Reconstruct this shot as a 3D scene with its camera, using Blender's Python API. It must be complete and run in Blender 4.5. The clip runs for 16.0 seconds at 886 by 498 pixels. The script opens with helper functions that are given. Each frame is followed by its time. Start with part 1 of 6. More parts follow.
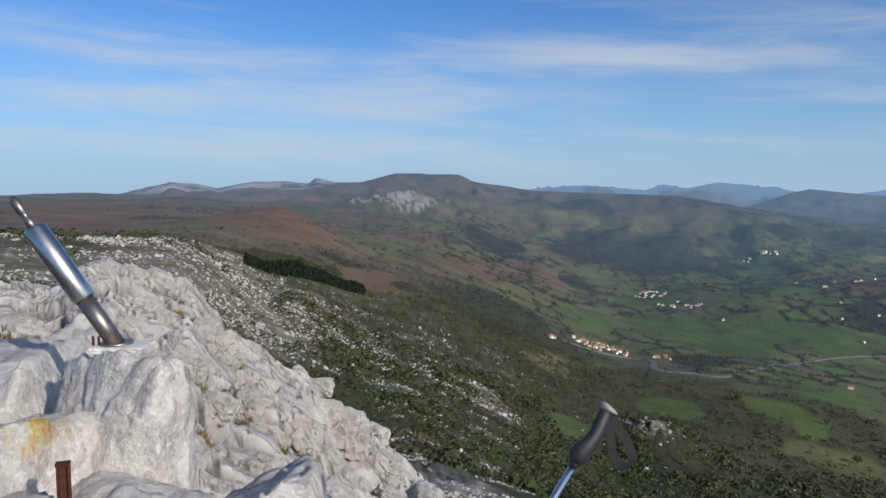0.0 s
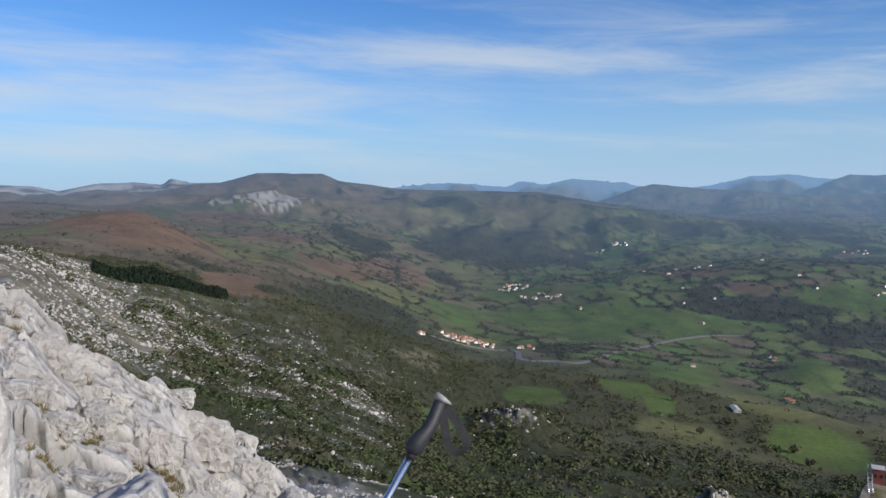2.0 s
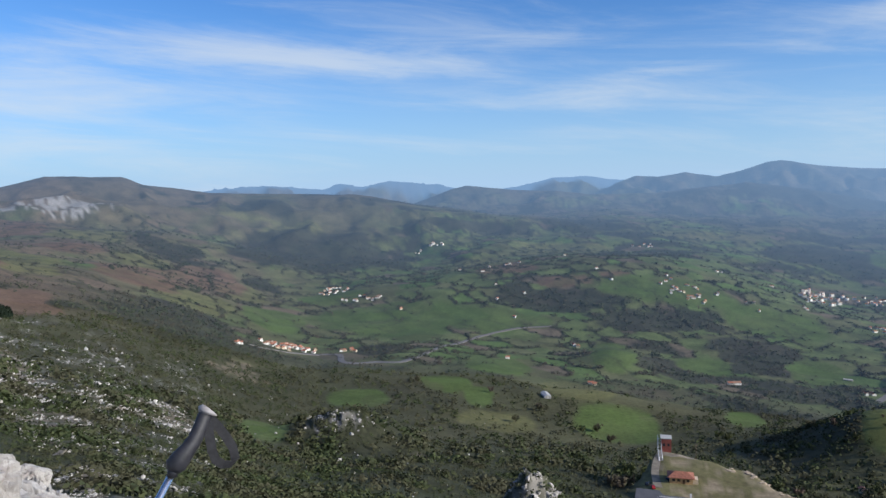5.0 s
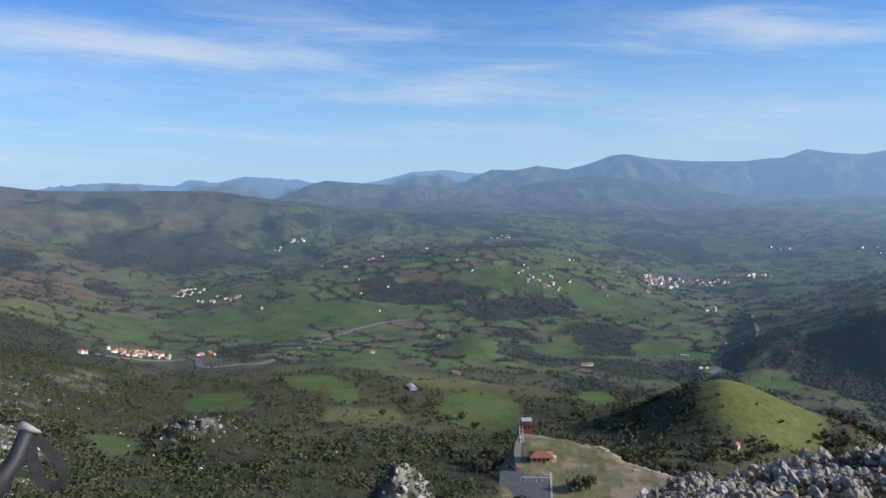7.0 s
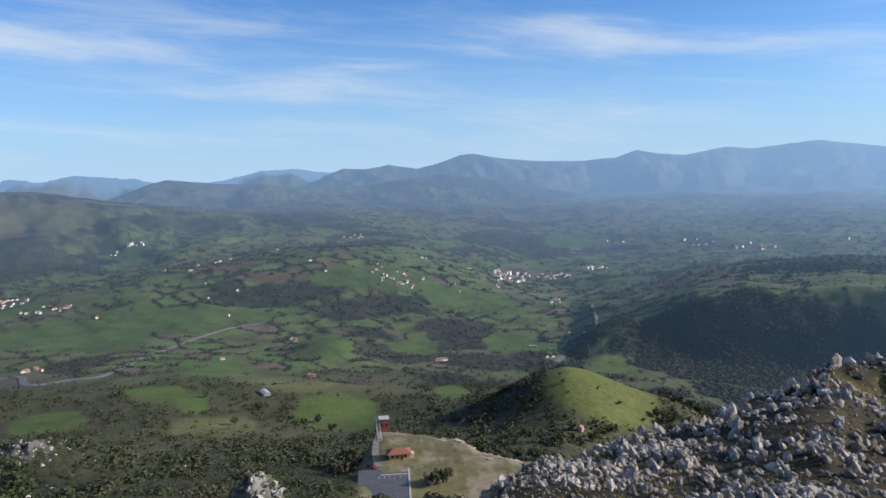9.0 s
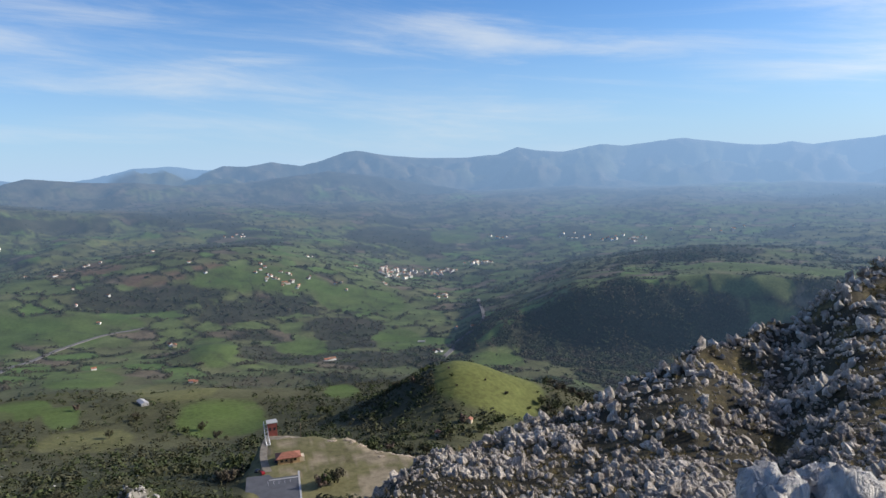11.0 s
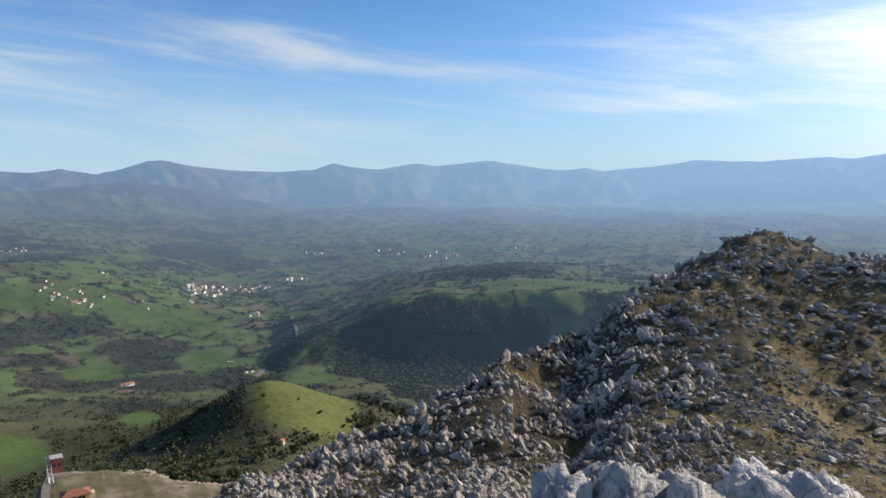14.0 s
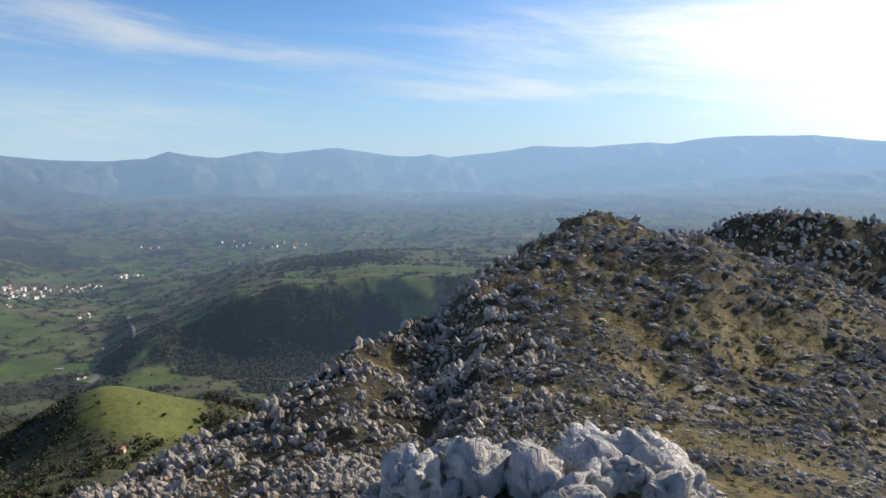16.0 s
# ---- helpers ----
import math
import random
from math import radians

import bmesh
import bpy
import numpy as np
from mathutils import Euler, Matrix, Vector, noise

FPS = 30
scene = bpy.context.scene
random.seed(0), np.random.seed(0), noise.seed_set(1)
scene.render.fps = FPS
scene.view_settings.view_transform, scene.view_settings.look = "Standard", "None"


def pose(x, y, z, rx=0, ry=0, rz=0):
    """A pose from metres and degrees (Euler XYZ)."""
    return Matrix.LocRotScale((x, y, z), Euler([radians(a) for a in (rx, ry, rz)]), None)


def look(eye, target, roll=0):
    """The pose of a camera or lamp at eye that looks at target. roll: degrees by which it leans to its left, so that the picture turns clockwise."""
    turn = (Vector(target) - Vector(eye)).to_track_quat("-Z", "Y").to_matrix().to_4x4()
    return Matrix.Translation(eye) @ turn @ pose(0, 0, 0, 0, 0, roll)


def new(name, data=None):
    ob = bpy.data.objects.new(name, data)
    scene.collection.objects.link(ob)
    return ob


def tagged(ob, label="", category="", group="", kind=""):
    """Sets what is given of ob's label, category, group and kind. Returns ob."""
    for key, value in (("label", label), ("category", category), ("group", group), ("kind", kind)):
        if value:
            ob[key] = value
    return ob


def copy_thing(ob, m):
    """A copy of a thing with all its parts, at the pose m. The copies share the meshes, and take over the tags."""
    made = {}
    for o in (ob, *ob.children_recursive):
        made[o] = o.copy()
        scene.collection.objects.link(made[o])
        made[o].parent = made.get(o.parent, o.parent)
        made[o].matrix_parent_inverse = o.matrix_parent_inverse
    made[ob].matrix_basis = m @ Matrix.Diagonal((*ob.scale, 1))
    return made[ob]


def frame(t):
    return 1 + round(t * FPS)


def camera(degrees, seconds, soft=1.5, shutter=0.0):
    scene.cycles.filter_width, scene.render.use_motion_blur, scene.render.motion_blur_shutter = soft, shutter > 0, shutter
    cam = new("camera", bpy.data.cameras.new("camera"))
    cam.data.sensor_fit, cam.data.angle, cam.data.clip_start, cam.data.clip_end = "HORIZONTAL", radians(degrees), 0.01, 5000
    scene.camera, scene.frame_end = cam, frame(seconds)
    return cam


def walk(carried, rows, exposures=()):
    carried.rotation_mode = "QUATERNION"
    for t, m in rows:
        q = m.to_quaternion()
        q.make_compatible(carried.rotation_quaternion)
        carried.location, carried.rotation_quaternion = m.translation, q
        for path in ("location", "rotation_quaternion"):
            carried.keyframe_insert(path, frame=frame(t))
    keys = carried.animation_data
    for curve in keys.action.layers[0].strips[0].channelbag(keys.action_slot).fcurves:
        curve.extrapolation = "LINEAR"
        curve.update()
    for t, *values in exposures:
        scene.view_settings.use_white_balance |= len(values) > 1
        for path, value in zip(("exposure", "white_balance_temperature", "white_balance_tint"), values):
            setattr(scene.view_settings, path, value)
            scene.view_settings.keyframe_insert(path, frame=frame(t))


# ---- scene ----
# ---------------------------------------------------------------- camera
cam = camera(63.94, 16.0)
PATH = [
    (0.0, -0.000, 0.000, -0.000, 85.00, -0.00, 0.00),
    (0.5, 0.029, -0.011, 0.001, 85.20, 0.15, -3.48),
    (1.0, 0.050, -0.012, -0.000, 85.10, 0.22, -5.95),
    (1.5, 0.067, -0.021, 0.000, 84.83, 0.37, -8.35),
    (2.0, 0.080, -0.028, 0.000, 84.82, 0.74, -10.81),
    (2.5, 0.098, -0.035, 0.001, 84.77, 0.98, -13.22),
    (3.0, 0.119, -0.045, 0.001, 84.79, 0.88, -15.64),
    (3.5, 0.132, -0.056, 0.001, 84.81, 0.96, -17.75),
    (4.0, 0.151, -0.068, 0.001, 84.80, 1.11, -20.29),
    (6.5, 0.246, -0.077, -0.009, 84.36, 1.38, -33.47),
    (7.0, 0.236, -0.067, -0.012, 84.07, 1.62, -36.57),
    (7.5, 0.223, -0.056, -0.015, 84.05, 1.61, -39.68),
    (8.0, 0.210, -0.045, -0.018, 83.99, 1.76, -42.38),
    (8.5, 0.195, -0.035, -0.021, 83.82, 1.70, -45.11),
    (9.0, 0.181, -0.025, -0.024, 83.66, 1.62, -48.44),
    (11.5, 0.119, -0.057, -0.010, 83.24, 1.68, -59.80),
    (12.0, 0.103, -0.059, -0.005, 83.36, 1.41, -62.21),
    (12.5, 0.091, -0.058, 0.005, 83.24, 1.02, -64.19),
    (13.0, 0.080, -0.071, 0.007, 83.73, 0.48, -66.00),
    (13.5, 0.073, -0.083, 0.011, 83.96, 0.08, -69.21),
    (14.0, 0.068, -0.091, 0.017, 84.28, -0.19, -72.33),
    (14.5, 0.065, -0.099, 0.014, 84.15, 0.30, -75.16),
    (15.0, 0.068, -0.103, 0.015, 83.55, 0.60, -78.07),
    (15.5, 0.073, -0.118, 0.012, 83.31, 0.63, -81.62),
    (16.0, 0.078, -0.123, 0.003, 83.21, 0.46, -84.58),
]
# the clip's camera opens up a little as it turns from the pale rocks to the valley
EXPOSURES = [(0.0, -0.28, 6500, 10), (1.0, -0.23, 6450, 10), (2.0, -0.15, 6400, 10), (4.0, -0.04, 6300, 10), (7.0, 0.02, 6250, 10), (9.0, 0.08, 6400, 10), (11.5, 0.10, 6700, 10), (14.0, 0.12, 7000, 10), (16.0, 0.12, 7150, 10)]
walk(cam, [(t, pose(*p)) for t, *p in PATH], EXPOSURES)

# ---------------------------------------------------------------- world and sun
SUN_AZ, SUN_EL = 139.0, 24.0          # degrees clockwise from +y, above the horizon
world = bpy.data.worlds.new("sky")
scene.world = world
world.use_nodes = True
wt = world.node_tree
wt.nodes.clear()


def wnode(kind, **inputs):
    n = wt.nodes.new(kind)
    for k, v in inputs.items():
        n.inputs[k.replace("_", " ")].default_value = v
    return n


def wmath(op, a, b=None):
    n = wt.nodes.new("ShaderNodeMath")
    n.operation = op
    for i, v in enumerate((a, b)):
        if v is None:
            continue
        if isinstance(v, (int, float)):
            n.inputs[i].default_value = v
        else:
            wt.links.new(v, n.inputs[i])
    return n.outputs[0]


sky = wt.nodes.new("ShaderNodeTexSky")
sky.sky_type = "NISHITA"
sky.sun_disc = False
sky.sun_elevation, sky.sun_rotation = radians(SUN_EL), radians(SUN_AZ)
sky.altitude, sky.air_density, sky.dust_density, sky.ozone_density = 600, 1.0, 0.25, 3.0
coord = wt.nodes.new("ShaderNodeTexCoord")
split = wt.nodes.new("ShaderNodeSeparateXYZ")
wt.links.new(coord.outputs["Generated"], split.inputs[0])
# cirrus: long, nearly level wisps, drifting down to the right
shear = wmath("ADD", split.outputs[2], wmath("ADD", wmath("MULTIPLY", split.outputs[0], 0.05), wmath("MULTIPLY", split.outputs[1], -0.09)))
flat = wt.nodes.new("ShaderNodeCombineXYZ")
wt.links.new(split.outputs[0], flat.inputs[0])
wt.links.new(split.outputs[1], flat.inputs[1])
wt.links.new(shear, flat.inputs[2])


def streaks(stretch, scale, detail, rough, dist, shift):
    m = wt.nodes.new("ShaderNodeMapping")
    m.inputs["Scale"].default_value = stretch
    m.inputs["Location"].default_value = shift
    wt.links.new(flat.outputs[0], m.inputs["Vector"])
    n = wnode("ShaderNodeTexNoise", Scale=scale, Detail=detail, Roughness=rough, Distortion=dist)
    wt.links.new(m.outputs[0], n.inputs["Vector"])
    return n.outputs["Fac"]


fine = streaks((1.0, 1.0, 9.0), 2.6, 9.0, 0.64, 0.5, (3.1, 1.7, 0.3))
broad = streaks((1.0, 1.0, 5.5), 1.1, 3.0, 0.5, 0.2, (0.4, 5.2, 0.9))
ragged = streaks((1.0, 1.0, 6.0), 5.0, 6.0, 0.6, 0.6, (1.3, 0.2, 2.1))
# bearing and height of a point of the sky, in degrees, ruffled by the wind
bearing = wmath("MULTIPLY", wmath("ARCTAN2", split.outputs[0], split.outputs[1]), 57.2958)
height = wmath("ADD", wmath("MULTIPLY", wmath("ARCSINE", split.outputs[2]), 57.2958), wmath("MULTIPLY", wmath("SUBTRACT", ragged, 0.5), 3.0))
# banks of cirrus: bearing, height, half length, half thickness, fall to the right, density
BANKS = [(-16, 9.6, 20, 1.5, 0.03, 0.55), (6, 10.4, 16, 1.8, 0.02, 0.62), (20, 9.6, 12, 1.1, 0.05, 0.65), (-24, 6.6, 14, 1.0, 0.0, 0.46), (-4, 6.3, 13, 0.9, 0.02, 0.44),
         (30, 6.3, 16, 1.0, -0.02, 0.36), (42, 8.4, 5, 0.5, -0.06, 0.45), (71, 8.2, 12, 1.0, 0.06, 0.92), (60, 10.2, 9, 1.1, 0.08, 0.70), (88, 5.9, 13, 0.9, 0.03, 0.70),
         (96, 9.5, 15, 2.6, 0.0, 0.72), (112, 7.0, 11, 3.4, 0.0, 0.90), (20, 3.2, 60, 1.6, 0.0, 0.42)]
banks = 0.0
for b0, h0, hl_, ht_, fall, dense in BANKS:
    du = wmath("SUBTRACT", bearing, b0)
    dv = wmath("MULTIPLY", wmath("ADD", wmath("SUBTRACT", height, h0), wmath("MULTIPLY", du, fall)), 1.0 / ht_)
    du = wmath("MULTIPLY", du, 1.0 / hl_)
    r2 = wmath("ADD", wmath("MULTIPLY", du, du), wmath("MULTIPLY", dv, dv))
    banks = wmath("ADD", wmath("MULTIPLY", wmath("POWER", 2.71828, wmath("MULTIPLY", r2, -1.0)), dense), banks)
mixed = wmath("ADD", wmath("MULTIPLY", fine, 0.55), wmath("MULTIPLY", broad, 0.46))
mixed = wmath("ADD", mixed, wmath("MULTIPLY", wmath("MINIMUM", banks, 1.0), 0.23))
ramp = wt.nodes.new("ShaderNodeMapRange")
ramp.interpolation_type = "SMOOTHSTEP"
ramp.inputs["From Min"].default_value, ramp.inputs["From Max"].default_value = 0.48, 0.80
wt.links.new(mixed, ramp.inputs["Value"])
# ice crystals scatter forward: the sheet brightens towards the sun
sun_dir = (math.sin(radians(SUN_AZ)) * math.cos(radians(SUN_EL)), math.cos(radians(SUN_AZ)) * math.cos(radians(SUN_EL)), math.sin(radians(SUN_EL)))
dot = wt.nodes.new("ShaderNodeVectorMath")
dot.operation = "DOT_PRODUCT"
dot.inputs[1].default_value = sun_dir
wt.links.new(coord.outputs["Generated"], dot.inputs[0])
forward = wmath("POWER", wmath("MAXIMUM", dot.outputs["Value"], 0.0), 4.5)
glow = wmath("ADD", wmath("MULTIPLY", forward, 10.5), 7.6)
cloud = wt.nodes.new("ShaderNodeCombineColor")
for i, k in enumerate((0.93, 1.0, 1.06)):
    wt.links.new(wmath("MULTIPLY", glow, k), cloud.inputs[i])
cover = wmath("MINIMUM", wmath("MULTIPLY", ramp.outputs[0], wmath("ADD", wmath("MULTIPLY", forward, 0.6), 0.66)), 0.95)
blend = wt.nodes.new("ShaderNodeMix")
blend.data_type = "RGBA"
wt.links.new(cover, blend.inputs["Factor"])
# clear winter air: deep blue above, a pale veil of valley haze low down
tint = wt.nodes.new("ShaderNodeMix")
tint.data_type, tint.blend_type = "RGBA", "MULTIPLY"
tint.inputs["Factor"].default_value = 1.0
tint.inputs["B"].default_value = (0.54, 0.96, 1.44, 1)
wt.links.new(sky.outputs[0], tint.inputs["A"])
low = wmath("POWER", wmath("SUBTRACT", 1.0, wmath("MINIMUM", wmath("MAXIMUM", wmath("MULTIPLY", split.outputs[2], 3.0), 0.0), 1.0)), 2.2)
veil = wt.nodes.new("ShaderNodeMix")
veil.data_type = "RGBA"
veil.inputs["B"].default_value = (4.5, 6.3, 8.5, 1)
wt.links.new(wmath("MULTIPLY", low, 0.92), veil.inputs["Factor"])
wt.links.new(tint.outputs["Result"], veil.inputs["A"])
halo = wt.nodes.new("ShaderNodeMix")
halo.data_type, halo.blend_type = "RGBA", "ADD"
halo.inputs["B"].default_value = (13.0, 10.6, 7.2, 1)
wt.links.new(veil.outputs["Result"], halo.inputs["A"])
wt.links.new(halo.outputs["Result"], blend.inputs["A"])
wt.links.new(wmath("POWER", wmath("MAXIMUM", dot.outputs["Value"], 0.0), 7.0), halo.inputs["Factor"])
wt.links.new(cloud.outputs[0], blend.inputs["B"])
back = wnode("ShaderNodeBackground", Strength=0.1)
wt.links.new(blend.outputs["Result"], back.inputs["Color"])
out = wt.nodes.new("ShaderNodeOutputWorld")
wt.links.new(back.outputs[0], out.inputs["Surface"])

sun = new("sun", bpy.data.lights.new("sun", "SUN"))
sun.data.energy, sun.data.angle, sun.data.color = 4.6, radians(0.55), (1.0, 0.94, 0.86)
sun.matrix_world = look((300 * sun_dir[0], 300 * sun_dir[1], 300 * sun_dir[2]), (0, 0, 0))

# ---------------------------------------------------------------- relief of the land
# -- relief
NEAR_AZ = [-42, -28, -20, -12, -4, 12, 45, 57, 68, 76, 83, 90, 96, 105, 110, 120]
NEAR_D = [2.5, 8, 14, 24, 45, 80]
NEAR_Z = [
    [-1.5, -2.9, -2.8, -2.5, -2.4, -5],
    [-1.5, -3.1, -3.0, -2.4, -2.6, -5],
    [-1.6, -3.4, -3.3, -3.0, -3.6, -8],
    [-1.7, -4.1, -5.1, -6.3, -9.0, -14],
    [-1.8, -4.7, -7.2, -10.9, -17.3, -30],
    [-1.8, -5.2, -8.4, -13.5, -23, -38],
    [-1.8, -5.0, -8.0, -13.5, -24, -42],
    [-1.7, -4.6, -6.4, -11.0, -24, -42],
    [-1.6, -4.2, -6.2, -8.9, -19, -40],
    [-1.6, -3.9, -5.8, -7.3, -12, -30],
    [-1.6, -3.8, -5.4, -6.9, -8.8, -20],
    [-1.6, -3.8, -5.1, -6.2, -7.2, -10],
    [-1.6, -3.8, -4.9, -5.8, -6.2, -5.4],
    [-1.6, -3.7, -5.1, -6.8, -5.7, -8.9],
    [-1.6, -3.7, -5.2, -7.4, -7.2, -11.600000000000001],
    [-1.6, -3.7, -5.4, -8.2, -9.8, -17.0],
]
CREST_D = [27, 26, 25, 29, 46, 10, 10, 16, 23, 27, 37, 56, 74, 84, 86, 90]
FAR_AZ = [-42, -21, -12.5, -5, 15, 40, 58, 78, 97, 122]
FAR_D = [30, 80, 180, 380, 650, 1000, 1400, 2000, 2700, 3600]
FAR_Z = [
    [-8, -12, -17, -19, -45, -60, -60, -50, -45, -50],
    [-9, -15, -21, -24, -48, -64, -62, -55, -45, -50],
    [-11, -26, -46, -64, -78, -88, -84, -72, -60, -50],
    [-13, -31, -55, -88, -112, -125, -125, -112, -85, -60],
    [-15, -38, -80, -143, -205, -250, -275, -262, -205, -115],
    [-16, -47, -103, -162, -225, -283, -305, -270, -225, -140],
    [-15, -46, -103, -167, -218, -300, -326, -320, -270, -165],
    [-15, -40, -95, -190, -270, -325, -300, -262, -235, -155],
    [-12, -24, -50, -120, -200, -260, -270, -245, -210, -150],
    [-12, -22, -34, -70, -140, -200, -230, -225, -190, -125],
]
# rounded hills: bearing, distance, radius across, radius along, height
HILLS = [
    (59.0, 610, 50, 85, 33), (66.8, 640, 62, 70, 31), (54.6, 615, 40, 60, 12), (39.2, 1190, 62, 90, 24), (17.0, 425, 40, 42, 24), (32.9, 150, 10.5, 9, 22.4),
    # the hill at 94.5 is added out of view to shade the gorge scarp
    (-13.5, 1260, 125, 230, 48), (76, 1750, 420, 330, 40), (39, 1950, 400, 320, 62), (94.5, 1430, 140, 200, 120),
    (3, 2300, 260, 200, 24), (38, 800, 110, 70, 16), (22, 1700, 240, 180, 14),
   ]
# brow of the wooded scarp across the gorge: bearing and angle; small corrections to the near skyline, in degrees
SCARP = [(56.0, -17.0), (60.94, -13.53), (64.25, -11.95), (68.1, -10.19), (71.6, -9.5), (74.26, -9.47), (77.89, -8.91), (82.48, -8.91), (87.09, -9.04), (100.0, -9.04)]
NEAR_FIX = [(-40, -0.8), (-32, -1.0), (-29.8, -1.7), (-27.3, -0.5), (-25.4, 0.3), (-23.6, -0.3), (-20, -0.5), (-18.4, -1.9), (-16.8, -1.7), (-14.2, -0.3), (-12, -0.9),
            (-10, -1.2), (-8, -1.6), (-5.5, -0.3), (-4, -0.5), (-2, -1.6), (0, -2.6), (4, -4.0), (10, -4.0), (16, 0), (48, 1.0), (53, 1.8), (60, 0.5), (64, 0), (77.5, 0.4),
            (80, -1.0), (83.4, -2.0), (87.5, 0), (92, 0.3), (96, 0), (101, -0.4), (106, 0)]
# crest of the rocky knoll behind the ridge, and the far edge of the car park terrace
KNOLL = [(102.0, -7.5), (102.53, -5.61), (103.14, -5.16), (103.97, -5.57), (105.36, -4.85), (106.53, -4.23), (108.06, -3.61), (109.39, -3.46), (111.43, -3.58), (113.57, -3.65), (115.31, -4.0), (116.52, -4.11), (122.0, -4.41), (135.0, -5.61)]
BRINK = [(38, 340), (41, 372), (42.3, 414), (45.7, 406), (48.6, 393), (51.4, 377), (53.7, 368), (56, 356), (58, 345)]


def terrace_mask(az, d, soft):
    """1 on the levelled terrace, falling to 0 over a few metres at its edges."""
    far = np.interp(az, [p[0] for p in BRINK], [p[1] for p in BRINK])
    m = np.minimum.reduce([far - d, d - 302, (az - 40.6) * 6.3, (57.6 - az) * 6.3])
    return step(-soft, soft, m)

# skylines: bearing and angle above the level of the summit, in degrees
WHITE = [(-42, -0.7), (-32, -0.65), (-24.5, -0.5), (-21, 0.38), (-19, 0.26), (-17.6, -0.1), (-15.2, 0.4), (-12.7, 0.49), (-10.7, 0.27),
         (-10.1, 0.78), (-8.7, 0.41), (-6.5, 0.4), (0, -0.5), (8, -3)]
BROWN = [(-18, -2.5), (-12, -0.6), (-8.7, 0.3), (-6.5, 0.42), (-3.8, 1.13), (1.2, 1.06), (2.5, 0.45), (5.3, 0.05), (7.5, -0.3), (14, -0.5),
         (18.7, -0.66), (23, -1.5), (30, -2.6)]
BLUE = [(2, -2), (6.6, -0.18), (10.2, 0.14), (13.2, -0.04), (15.8, -0.17), (17.2, 0.22), (19.1, -0.12), (21.1, 0.34), (22.6, 0.25),
        (25.7, -0.16), (29, -0.6), (32.3, -0.08), (34.1, 0.41), (36.9, 0.47), (39.1, 0.18), (44, -0.8), (60, -2)]
CONE = [(20, -2.4), (24.1, -1.15), (26, -0.44), (27.2, -0.15), (29, -0.33), (31.4, -0.59), (34.4, -0.68), (37, -1.0), (42, -0.98),
        (48.5, -0.29), (52.4, -0.81), (55.9, -1.55), (60.3, -2.3), (68, -2.0), (75, -2.6), (84, -2.0), (93, -2.4), (104, -1.4), (112, -0.6), (122, -0.3)]
RANGE = [(34, -2), (38.6, -0.39), (40.5, 0.46), (42.3, 0.31), (44.1, 0.62), (46.3, 0.2), (48, 0.59), (49.8, 1.23), (50.8, 1.33),
         (53.2, 0.85), (55.8, 0.57), (60.2, 0.53), (62, 0.66), (63.6, 1.2), (65, 0.9), (67.2, 0.71), (70.1, 1.23), (71.7, 1.02), (76.3, 1.5),
         (78.8, 1.03), (80.3, 0.8), (82.6, 0.72), (83.5, 0.87), (85, 0.65), (88.2, 0.98), (91.6, 1.47), (96.2, 1.37), (100.7, 1.65), (102.3, 1.5),
         (104.3, 1.88), (107.1, 2.03), (111.9, 1.95), (114.7, 1.57), (116.3, 1.41), (122, 1.3)]
# distance, width of the near slope, width of the far slope
RIDGES = [(WHITE, 3500, 700, 300), (BROWN, 3150, 800, 500), (CONE, 3850, 330, 300), (RANGE, 4450, 560, 300), (BLUE, 4650, 300, 200)]


def hash01(ix, iy, seed):
    n = (ix.astype(np.int64) * 374761393 + iy.astype(np.int64) * 668265263 + seed * 1442695041) & 0x7FFFFFFF
    n = ((n ^ (n >> 13)) * 1274126177) & 0x7FFFFFFF
    n = ((n ^ (n >> 16)) * 1911520717) & 0x7FFFFFFF
    return ((n ^ (n >> 15)) & 0xFFFFF) / 1048575.0


def vnoise(x, y, seed=0):
    ix, iy = np.floor(x), np.floor(y)
    fx, fy = x - ix, y - iy
    fx, fy = fx * fx * (3 - 2 * fx), fy * fy * (3 - 2 * fy)
    a, b = hash01(ix, iy, seed), hash01(ix + 1, iy, seed)
    c, d = hash01(ix, iy + 1, seed), hash01(ix + 1, iy + 1, seed)
    return (a + (b - a) * fx) * (1 - fy) + (c + (d - c) * fx) * fy


def fbm(x, y, octaves=4, seed=0, gain=0.5):
    total, amp, norm = 0.0, 1.0, 0.0
    for k in range(octaves):
        total = total + amp * vnoise(x * 2.03 ** k + 17.3 * k, y * 2.03 ** k - 9.1 * k, seed + k)
        norm += amp
        amp *= gain
    return total / norm


def step(a, b, v):
    s = np.clip((v - a) / (b - a), 0, 1)
    return s * s * (3 - 2 * s)


def smooth_interp(x, xs, ys):
    """Monotone-looking cubic through the knots."""
    xs, ys = np.asarray(xs, float), np.asarray(ys, float)
    m = np.gradient(ys, xs, axis=0)
    x = np.clip(x, xs[0], xs[-1])
    i = np.clip(np.searchsorted(xs, x, side="right") - 1, 0, len(xs) - 2)
    h = xs[i + 1] - xs[i]
    t = (x - xs[i]) / h
    return ((2 * t ** 3 - 3 * t ** 2 + 1) * ys[i] + (t ** 3 - 2 * t ** 2 + t) * h * m[i]
            + (-2 * t ** 3 + 3 * t ** 2) * ys[i + 1] + (t ** 3 - t ** 2) * h * m[i + 1])


